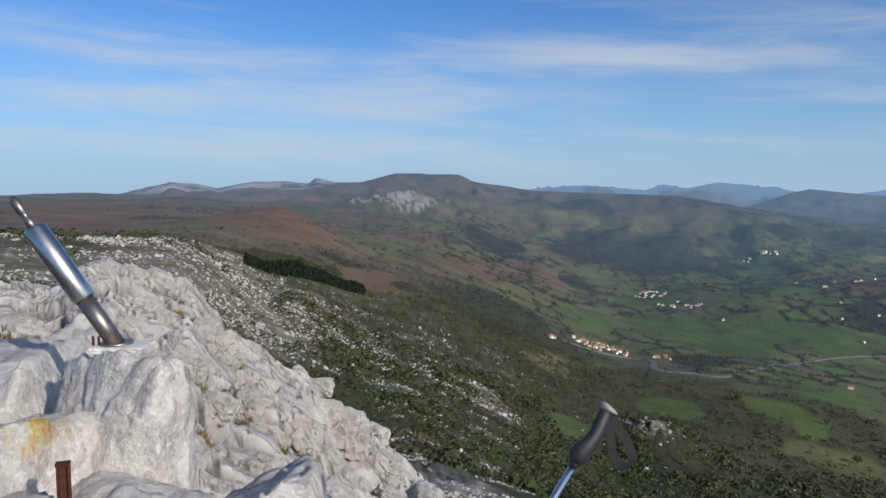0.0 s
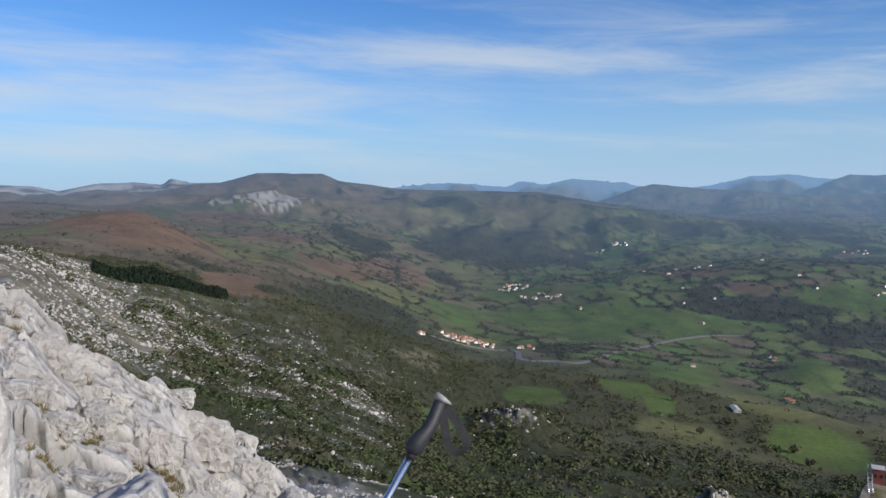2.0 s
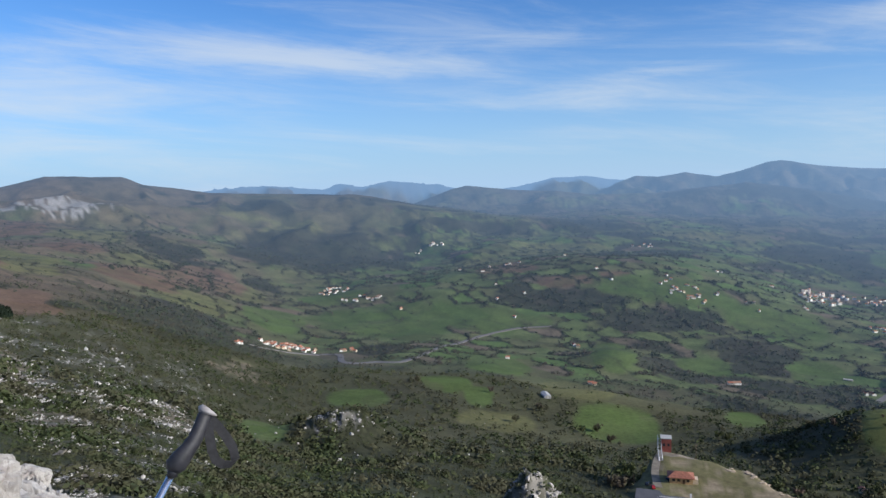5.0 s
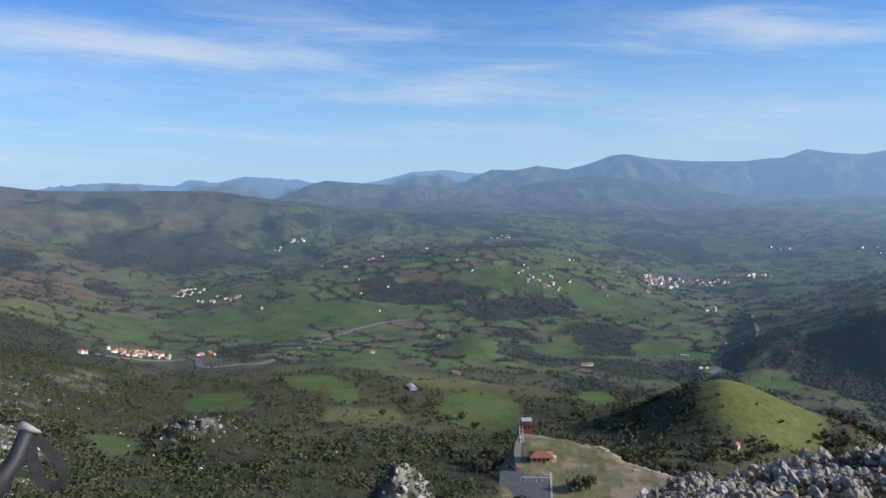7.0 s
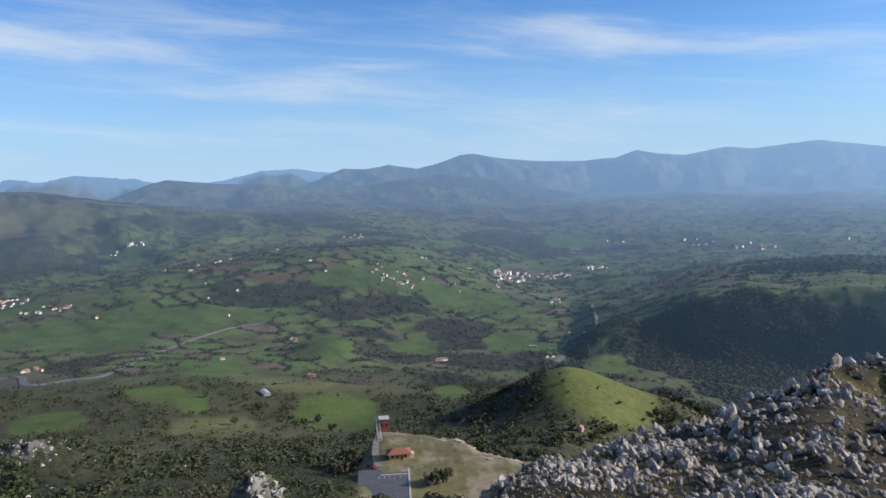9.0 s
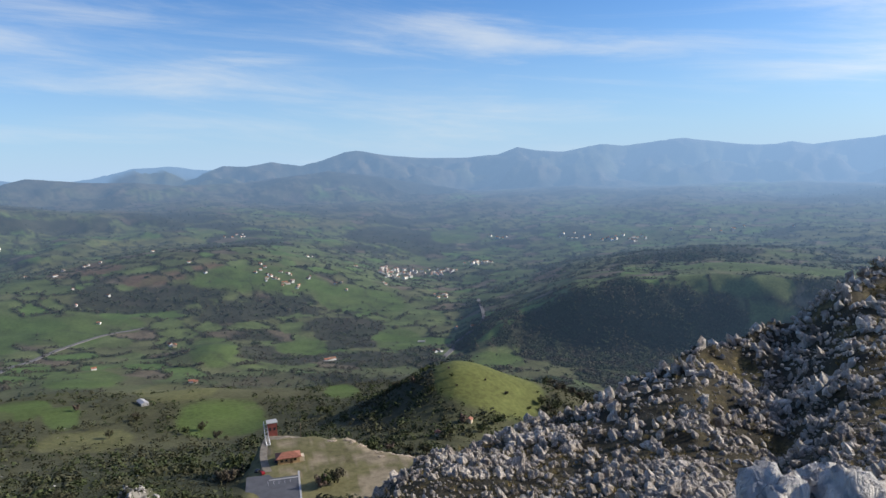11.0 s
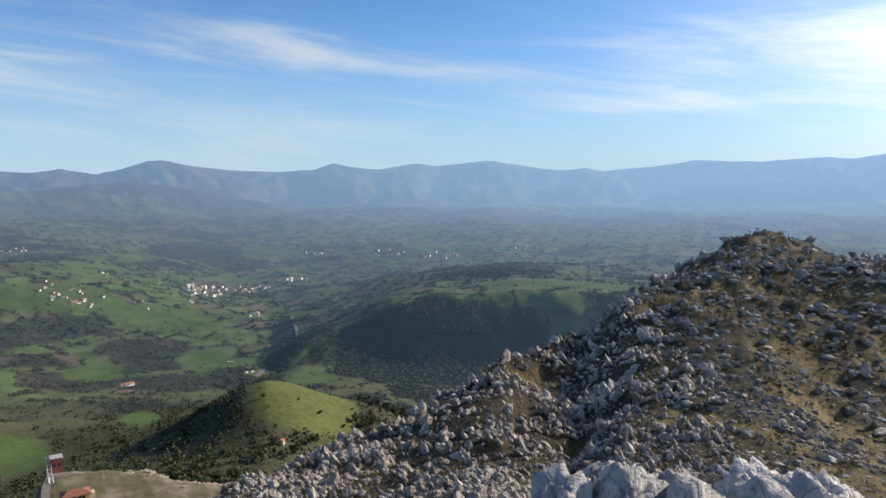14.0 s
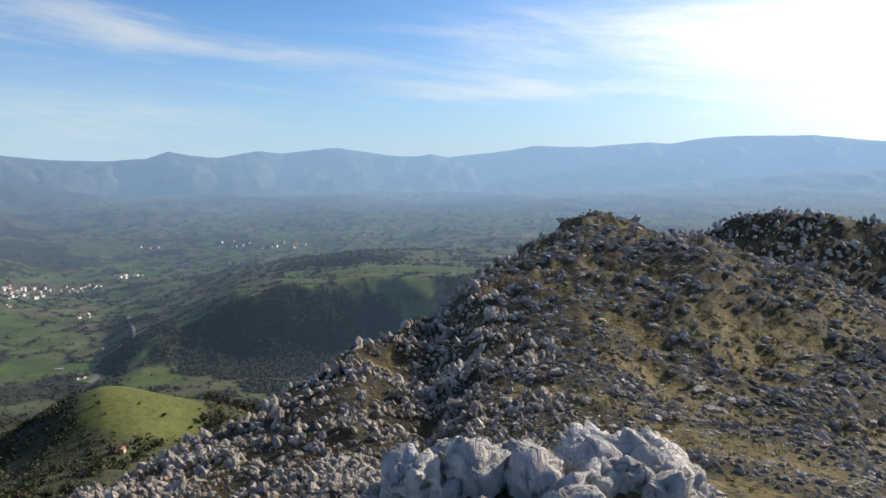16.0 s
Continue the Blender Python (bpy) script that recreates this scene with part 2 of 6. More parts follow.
def table(az, d, azs, ds, zs):
    """Heights between the rows (bearing) and columns (distance) of a table."""
    azs, ls, zs = np.asarray(azs, float), np.log(ds), np.asarray(zs, float)
    l = np.clip(np.log(np.maximum(d, 0.1)), ls[0], ls[-1])
    j = np.clip(np.searchsorted(ls, l, side="right") - 1, 0, len(ls) - 2)
    u = (l - ls[j]) / (ls[j + 1] - ls[j])
    m = np.gradient(zs, ls, axis=1)
    h = (ls[j + 1] - ls[j])
    c = [(2 * u ** 3 - 3 * u ** 2 + 1), (u ** 3 - 2 * u ** 2 + u) * h, (-2 * u ** 3 + 3 * u ** 2), (u ** 3 - u ** 2) * h]

    def row(i):
        return c[0] * zs[i, j] + c[1] * m[i, j] + c[2] * zs[i, j + 1] + c[3] * m[i, j + 1]
    a = np.clip(az, azs[0], azs[-1])
    i = np.clip(np.searchsorted(azs, a, side="right") - 1, 0, len(azs) - 2)
    w = (a - azs[i]) / (azs[i + 1] - azs[i])
    w = w * w * (3 - 2 * w) * 0.5 + w * 0.5
    z = row(i) * (1 - w) + row(i + 1) * w
    # behind the camera the two ends meet
    over = np.where(az > azs[-1], (az - azs[-1]) / (360 + azs[0] - azs[-1]), 0)
    return z * (1 - over) + row(np.zeros_like(i)) * over


def cells(x, y, size, seed):
    """Nearest and second-nearest seed of a jittered lattice: cell number in 0..1, distance to the border."""
    gx, gy = np.floor(x / size), np.floor(y / size)
    f1, f2, cid = np.full(x.shape, 1e9), np.full(x.shape, 1e9), np.zeros(x.shape)
    for i in (-1, 0, 1):
        for j in (-1, 0, 1):
            cx, cy = gx + i, gy + j
            px = (cx + 0.12 + 0.76 * hash01(cx, cy, seed)) * size
            py = (cy + 0.12 + 0.76 * hash01(cx, cy, seed + 1)) * size
            dd = np.hypot(x - px, y - py)
            new1 = dd < f1
            f2 = np.where(new1, f1, np.minimum(f2, dd))
            cid = np.where(new1, hash01(cx, cy, seed + 2), cid)
            f1 = np.where(new1, dd, f1)
    return cid, (f2 - f1) * 0.5


def polar(x, y):
    az = np.degrees(np.arctan2(x, y))
    az = np.where(az < -60, az + 360, az)
    return az, np.hypot(x, y)


def relief(x, y, rough=True):
    """Height of the land at (x, y), level with the summit eye at 0."""
    x, y = np.asarray(x, float), np.asarray(y, float)
    az, d = polar(x, y)
    wob = (fbm(x / 6 + 40, y / 6, 3, 5) - 0.5) * np.clip(d / 12, 0, 1)
    dc = smooth_interp(az + wob * 2, NEAR_AZ, CREST_D)
    dn = np.minimum(d, dc)
    near = table(az, dn, NEAR_AZ, NEAR_D, NEAR_Z)
    near = near + dn * np.tan(np.radians(np.interp(az, [p[0] for p in NEAR_FIX], [p[1] for p in NEAR_FIX]))) * step(5, 13, d)
    near = near - 0.85 * np.maximum(d - dc, 0)
    far = table(az, np.maximum(d, 30), FAR_AZ, FAR_D, FAR_Z) - 1.4 * np.maximum(45 - d, 0) * step(0, 45, 45 - d)
    z = np.maximum(near, far)
    side = np.where((az > -60) & (az < 140), 1.0, 0.0)
    for b, dist, ra, rl, h in HILLS:
        s, c = math.sin(radians(b)), math.cos(radians(b))
        u, v = (x * c - y * s) / ra, (x * s + y * c - dist) / rl
        z = z + h * np.exp(-(u * u + v * v))
    # scarp across the gorge, with a plateau behind its brow
    brow = np.interp(az, [56, 64, 100], [1120, 1260, 1380]) + 50 * (fbm(x / 90, y / 90, 3, 811) - 0.5)
    top = brow * np.tan(np.radians(np.interp(az, [p[0] for p in SCARP], [p[1] for p in SCARP])))
    rise = step(brow - 135, brow + 10, d) * step(1.0, 0.0, (d - brow - 60) / 700)
    z = z + np.maximum(top - 0.015 * np.maximum(d - brow, 0) - z, 0) * rise * step(56, 60, az) * step(104, 98, az)
    # rolling ground
    mid = step(200, 700, d)
    z = z + mid * (1 - 0.7 * step(54, 60, az) * step(980, 1080, d) * step(1700, 1500, d)) * ((fbm(x / 420, y / 420, 4, 11) - 0.5) * (34 + 26 * step(1500, 2400, d)) + (fbm(x / 120, y / 120, 3, 23) - 0.5) * 9)
    # levelled terrace with the car park
    k = terrace_mask(az, d + 14 * (fbm(x / 18, y / 18, 3, 29) - 0.5), 15.0)
    z = z * (1 - k) + (-150.0 + (d - 366) * 0.03) * k
    hill = z
    for line, dist, wn, wf in RIDGES:
        la, le = [p[0] for p in line], [p[1] for p in line]
        el = np.interp(az, la, le)
        el = el + (fbm(az / 0.9, d * 0 + 3.3, 3, int(dist)) - 0.5) * 0.09
        top = dist * np.tan(np.radians(el))
        spur = fbm(x / 330, y / 330, 4, int(dist) + 7) - 0.5
        u = (d - dist) / np.where(d < dist, wn * (1 + 0.9 * spur), wf)
        shape = np.clip(1 - np.abs(u), 0, 1)
        shape = np.where(d < dist, shape ** 1.2, shape)
        gully = (np.abs(fbm(x / 260 + 0.6 * spur, y / 260, 4, int(dist) + 3) - 0.5) * 2 - 0.25) * (230 if dist > 4000 else 95) * np.clip(shape * (1 - shape) * 4, 0, 1) * 0.8
        gully = gully * np.where(shape > 0.93, (1 - shape) / 0.07, 1)
        inside = step(la[0] - 3, la[0], az) * step(la[-1] + 40, la[-1], az)
        hill = np.maximum(hill, z + (top - z) * shape - gully * step(0, 60, top - z) - (1 - inside) * 400)
    z = np.where(side > 0, hill, np.where(d > 3300, z + 0.06 * (d - 3300), z))
    kn = 168 * np.tan(np.radians(np.interp(az, [p[0] for p in KNOLL], [p[1] for p in KNOLL])))
    z = np.where((az > 101.5) & (az < 136), np.maximum(z, kn - np.where(d < 168, 0.42, 0.8) * np.abs(d - 168)), z)
    # rib of boulders by the feet
    z = z + 0.64 * np.exp(-((d - 3.25) / 0.55) ** 2) * step(73, 84, az) * step(111, 102, az)
    if rough:
        rock = rockiness(x, y, az, d)
        near_k = step(900, 60, d)
        under = step(0.4, -1.6, az) * step(2.2, 3.2, d) * step(58, 50, d)
        z = z - 0.9 * under
        rock = rock * (1 - under)
        z = z + rock * near_k * ((fbm(x / 3.2, y / 3.2, 4, 31, 0.55) - 0.5) * np.clip(0.05 * d, 0.25, 2.4))
        crags = np.exp(-(((az - 32.9) / 3.4) ** 2 + ((d - 149) / 10) ** 2)) + np.exp(-(((az - 16.6) / 2.8) ** 2 + ((d - 408) / 14) ** 2))
        z = z + crags * (fbm(x / 2.6, y / 3.4, 3, 631, 0.65) - 0.5) * np.clip(0.035 * d, 5, 9)
        rib = ridge_ribs(x, y)
        z = z + step(48, 56, az) * step(8, 13, d) * step(210, 120, d) * (rib - 0.45) * np.clip(0.034 * d, 0.3, 1.9)
        ridged = 1 - np.abs(2 * fbm(x / 0.9 + 0.3 * y, y / 1.6, 3, 41) - 1)
        z = z + rock * step(160, 50, d) * (ridged - 0.6) * np.clip(0.02 * d, 0.16, 0.7)
    return z


def ridge_ribs(x, y):
    """Ribs of bedrock that run across the ridge, 0 in the hollows to 1 on the ribs."""
    u, v = 0.83 * x + 0.55 * y, -0.55 * x + 0.83 * y
    w = fbm(x / 6, y / 6, 3, 401) * 3
    a = 1 - np.abs(2 * fbm(u / 7 + w * 0.25, v / 3.2 + w * 0.2, 4, 411, 0.6) - 1)
    return np.clip(0.65 * a + 0.5 * fbm(u / 1.4, v / 0.9, 3, 421, 0.6) - 0.08, 0, 1)


def rockiness(x, y, az, d):
    """How much bare limestone shows, 0 to 1."""
    n = fbm(x / 22 + 3, y / 22, 4, 51, 0.6)
    spur = step(-3, -8, az) * step(60, 40, d)
    summit = step(5, 3, d) * step(72, 60, az)
    ridge = step(46, 54, az) * step(0.40, 0.62, n + 0.16 * step(100, 80, az)) * step(240, 150, d)
    slope = step(34, 22, az) * step(900, 500, d) * step(0.46, 0.62, n) * step(38, 60, d)
    plat = step(-8, -14, az) * step(600, 400, d) * step(0.36, 0.52, n)
    cliff = step(200, 120, d) * step(6, 14, d) * step(34, 46, az) * 0.45
    return np.clip(np.maximum.reduce([spur, summit, ridge, slope, plat, cliff]), 0, 1)
# -- end relief


# cover of the land: bearing, distance, half width in degrees, half depth in metres
WOODS = [
    (14.2, 2399, 6.3, 260), (4.4, 2091, 2.2, 102), (11.1, 2888, 2.6, 105), (5.3, 1162, 3.4, 132), (26, 2777, 2, 50), (29, 2796, 2, 83),
    (34.5, 1640, 5.3, 71), (41.2, 1520, 4.1, 71), (49.7, 1397, 3, 92), (42.9, 1180, 5, 70), (51.9, 1116, 3.8, 61), (52.8, 620, 3.6, 120),
    (72, 1190, 9, 110), (77, 1726, 3.9, 160), (56.1, 2545, 2.7, 157), (42.6, 1522, 3.7, 67), (49.2, 1348, 2.2, 66), (53.2, 2689, 3.3, 157),
    (51.5, 3742, 4.6, 73), (31.3, 1703, 1.3, 102), (20.6, 1167, 2.4, 59), (54.1, 3832, 5.8, 228), (86.1, 3309, 4.5, 225), (36.3, 3003, 2.7, 150),
    (65.6, 590, 1.5, 28)
]
MEADOWS = [
    (61.0, 590, 4.3, 62), (18.1, 714, 2.7, 52), (10.6, 444, 1.9, 67), (25.3, 808, 1.9, 56), (28.1, 726, 1.2, 40), (39.1, 692, 3.5, 62),
    (38.8, 1217, 1.8, 136), (48.7, 814, 1.4, 92), (20.6, 1488, 5.8, 147), (28.3, 1462, 3.1, 100), (11.7, 1422, 2.4, 112), (16.4, 1723, 2.5, 70),
    (43, 1737, 4.9, 84), (50.6, 1618, 3.4, 111), (53.4, 1291, 1.9, 98), (45.9, 1252, 2, 54), (61.5, 1080, 2.3, 50), (58.5, 2704, 1.8, 119),
    (82, 1450, 6, 70), (28, 737, 1.2, 43), (29.5, 1011, 2.5, 82), (31.9, 1463, 2.1, 51)
]
PASTURE = [
    (29.3, 634, 2.9, 43), (-20.7, 1130, 2.8, 80), (-5.7, 1408, 2.7, 232), (2.6, 1795, 2.3, 101), (5.8, 1390, 2.9, 113), (9.2, 1691, 2, 95),
    (10.2, 2771, 2.4, 20), (13.3, 2643, 2.6, 105), (-12, 266, 1.3, 19), (35.9, 852, 2.6, 90), (76.5, 3635, 3, 235), (88.1, 2357, 4.8, 98),
    (68, 1734, 4.1, 199), (72.3, 1232, 1, 10), (83, 1495, 1.6, 108), (63, 2869, 1.4, 89), (34.9, 2423, 3.7, 152), (28.4, 2106, 2.7, 138),
    (46.7, 2879, 2.6, 41), (44.2, 2835, 2.5, 70), (65.5, 3363, 2.1, 107), (-1.1, 2203, 2.7, 133)
]
HEATH = [
    (-13, 1230, 5.6, 190), (-6.1, 874, 2.5, 119), (2.1, 1538, 3.2, 147), (6.2, 1676, 2.7, 105), (-2, 1851, 2.3, 113), (6.5, 1749, 2.5, 179),
    (30.2, 1944, 2.5, 87), (65.9, 1774, 1.4, 126), (66, 1730, 1.4, 112), (49.7, 1429, 1.8, 43), (-6.5, 2305, 2.7, 166), (35.2, 1784, 2.2, 44),
    (38.9, 1812, 1.4, 26), (-27.5, 1736, 4.5, 434)
]
PAVED = [
    (-20, 573, 6.3, 380), (-10.2, 406, 5.4, 151), (-6.2, 364, 2.8, 76), (2.1, 358, 5.1, 64), (-3, 98, 2.8, 40), (5.5, 91, 3.2, 21),
    (9, 764, 2.7, 55), (-4.4, 232, 2.7, 79), (23, 364, 1, 17), (3, 46, 7, 20)
]


def patch(az, d, spots, wob, square=2.0):
    m = np.zeros(az.shape)
    for b, dist, wa, wd in spots:
        r = (np.abs((az - b) / wa) ** square + np.abs((d - dist) / wd) ** square) ** (1 / square) + wob
        m = np.maximum(m, step(1.1, 0.92, r))
    return m


def land(x, y):
    """Cover of the ground: masks for wood, hedge, scrub and rock, and the base colour."""
    az, d = polar(x, y)
    wx, wy = x + 26 * (fbm(x / 90, y / 90, 3, 61) - 0.5) * 2, y + 26 * (fbm(x / 90 + 7, y / 90, 3, 67) - 0.5) * 2
    size = 54.0
    cid, edge = cells(wx, wy * 0.8, size, 71)
    n1, n2 = fbm(x / 300, y / 300, 4, 81), fbm(x / 70, y / 70, 4, 83)
    wob = (n2 - 0.5) * 1.1
    meadow = patch(az, d, MEADOWS, wob * 0.55, 2.6)
    pasture = patch(az, d, PASTURE, wob * 0.7, 2.4) * (1 - meadow)
    brown = patch(az, d, HEATH, wob * 0.8)
    paved = patch(az, d, PAVED, wob * 1.3)
    farm = step(850, 1120, d) * step(-2, 12, az - 6 + (n1 - 0.5) * 16)
    farm = np.maximum(farm, step(1000, 1250, d) * step(-17, -5, az + (n1 - 0.5) * 12) * 0.85)
    farm = farm * step(4100, 3600, d) * (1 - step(26, 18, az) * step(2450, 2650, d))
    wood = np.maximum(patch(az, d, WOODS, wob), step(0.565, 0.61, n1 * 0.5 + n2 * 0.5 - 0.02 * step(26, 14, az)) * step(650, 900, d) * (1 - pasture) * (1 - brown)) * (1 - meadow)
    wood = np.where((az < 2) & (d > 1100), wood * 0.5, wood)
    scrub = (1 - farm) * step(0.40, 0.55, n2 * 0.6 + n1 * 0.4 + 0.09 * step(250, 420, d)) * step(60, 130, d) * step(1250, 950, d) * (1 - meadow) * (1 - 0.8 * pasture)
    scrub = np.maximum(scrub, step(-11, -4, az) * step(26, 18, az) * step(0.30, 0.44, n2) * step(80, 120, d) * step(900, 700, d) * (1 - meadow))
    scrub = scrub * (1 - 0.7 * step(-7, -16, az) * step(90, 200, d)) * (1 - 0.55 * step(6, -6, az) * step(520, 700, d)) * step(58, 54, np.where(d < 330, az, 0))
    terrace = terrace_mask(az, d + 14 * (fbm(x / 18, y / 18, 3, 29) - 0.5), 4.0)
    ring = step(34, 37, az) * step(60, 56, az) * step(300, 330, d) * step(500, 440, d) * step(0.34, 0.46, n2)
    scrub = np.maximum(scrub, ring * (1 - meadow))
    scrub = scrub * (1 - 0.75 * paved * step(0.42, 0.60, fbm(x / 9, y / 9, 3, 701, 0.6))) * (1 - brown) * (1 - terrace) * (1 - 0.45 * step(12, 16, az) * step(400, 450, d))
    wood = wood * (1 - terrace)
    hedge = farm * step(2.4 + d * 0.0012, 1.0 + d * 0.0008, edge) * step(0.36, 0.46, n2) * (1 - meadow * 0.6)
    rock = rockiness(x, y, az, d)
    # colours
    def mixc(a, b, m):
        return a * (1 - m[..., None]) + np.asarray(b) * m[..., None]
    grass = np.array([0.098, 0.122, 0.044])
    col = np.broadcast_to(grass, x.shape + (3,)).copy()
    col = mixc(col, (0.108, 0.108, 0.050), step(0.25, 0.6, cid) * 0.85)
    col = mixc(col, (0.088, 0.132, 0.038), step(0.7, 0.75, cid))
    col = mixc(col, (0.125, 0.100, 0.066), step(0.86, 0.88, cid))
    sub, _ = cells(wx + 31, wy * 0.8 - 17, 33.0, 171)
    col = col * (0.80 + 0.3 * n2[..., None] + 0.40 * sub[..., None])
    rough = np.array([0.098, 0.094, 0.050])
    col = mixc(col, rough, (1 - farm) * (1 - meadow) * 0.9)
    col = mixc(col, (0.046, 0.055, 0.024), step(-12, -4, az) * step(44, 36, az) * step(60, 90, d) * step(520, 400, d) * (1 - meadow) * 0.85)
    heath = np.maximum(step(8, -6, az) * step(700, 1000, d), step(22, 6, az) * step(1250, 1500, d) * 0.6) * step(0.38, 0.52, n1 * 0.7 + n2 * 0.3 + 0.08 * step(1500, 3000, d))
    col = mixc(col, (0.175, 0.128, 0.088), heath * 0.85)
    col = mixc(col, (0.150, 0.148, 0.060), pasture * 0.85)
    col = mixc(col, (0.165, 0.105, 0.068), brown * (0.65 + 0.35 * sub))
    col = mixc(col, (0.088, 0.128, 0.034), meadow * (0.62 + 0.33 * sub))
    far_heath = step(2600, 3300, d) * step(0.30, 0.50, n1)
    col = mixc(col, (0.110, 0.085, 0.062), far_heath * 0.75)
    dry = step(48, 56, az) * step(320, 240, d)
    col = mixc(col, (0.130, 0.102, 0.040), np.maximum(dry, step(60, 30, d)) * (0.75 + 0.25 * n2))
    col = mixc(col, (0.178, 0.160, 0.072), terrace * (0.75 + 0.7 * (n2 - 0.5)))
    bare = step(0.50, 0.62, fbm(x / 11, y / 7, 4, 501, 0.6) + 0.20 * step(47.5, 51, az) - 0.11)
    col = mixc(col, (0.33, 0.265, 0.18), terrace * bare * 0.8)
    hillgreen = patch(az, d, MEADOWS[:1], wob * 0.4)
    col = mixc(col, (0.105, 0.112, 0.038), hillgreen)
    col = mixc(col, (0.128, 0.140, 0.043), hillgreen * step(0.36, 0.58, n2 + 0.10 * step(63, 61, az)))
    col = mixc(col, (0.048, 0.047, 0.032), np.maximum(wood * 0.92, hedge * 0.9))
    col = mixc(col, (0.050, 0.052, 0.027), scrub * 0.85)
    crag = np.maximum(patch(az, d, [(-2.2, 2600, 3.2, 110), (-6, 2600, 1.6, 50)], np.abs(fbm(x / 22, y / 45, 4, 91, 0.7) - 0.42) * 4.2),
                      step(-6, -9, az) * step(3020, 3250, d) * step(0.36, 0.5, n2))
    col = mixc(col, (0.40, 0.385, 0.36), crag * 0.75)
    crown_rock = np.exp(-(((az - 16.6) / 2.8) ** 2 + ((d - 404) / 12) ** 2)) + np.exp(-(((az - 32.9) / 3.0) ** 2 + ((d - 147) / 9) ** 2))
    col = mixc(col, (0.36, 0.335, 0.30), step(0.35, 0.6, crown_rock * (0.6 + 0.9 * fbm(x / 5, y / 5, 3, 613))) * step(0.45, 0.6, fbm(x / 2.2, y / 2.2, 3, 617)) * 0.6)
    speck = step(0.50, 0.60, fbm(x / 3.1, y / 3.1, 3, 95, 0.7))
    rib = ridge_ribs(x, y)
    on_ridge = (az > 40) & (d > 4.5) & (d < 240)
    # soil between the boulders of the rib, darkened to paint in the shade of the gaps
    shaded_soil = step(70, 76, az) * step(5.2, 4.6, d)
    col = mixc(col, (0.060, 0.050, 0.030), shaded_soil)
    # crevice shade painted into the ground colour along the ribs, over dark soil
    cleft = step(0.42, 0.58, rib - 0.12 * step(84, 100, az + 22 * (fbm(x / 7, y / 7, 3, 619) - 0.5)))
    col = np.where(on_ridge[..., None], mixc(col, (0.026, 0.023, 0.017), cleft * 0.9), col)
    rock = np.where(on_ridge, 0, rock)
    rk = rock * np.where((d > 60) & ~on_ridge, np.where(az > 6, 0.03 + 0.25 * speck * step(150, 90, d), 0.12 + 0.42 * speck), 1.0) * (1 - np.where(d > 150, scrub * 0.6, 0))
    col = mixc(col, (0.47, 0.45, 0.425), np.clip(rk, 0, 1))
    col = mixc(col, (0.215, 0.175, 0.125), paved * step(0.40, 0.58, fbm(x / 4.5, y / 4.5, 3, 703, 0.7)) * step(45, 70, d) * 0.75)
    return dict(paved=paved, col=np.clip(col, 0.01, 0.8), wood=wood, hedge=hedge, scrub=scrub, rock=rock, ridge_rock=np.where(on_ridge, cleft, 0), farm=farm, meadow=meadow, az=az, d=d)


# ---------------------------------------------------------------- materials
# emission colour of the haze painted on far surfaces
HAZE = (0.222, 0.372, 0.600)


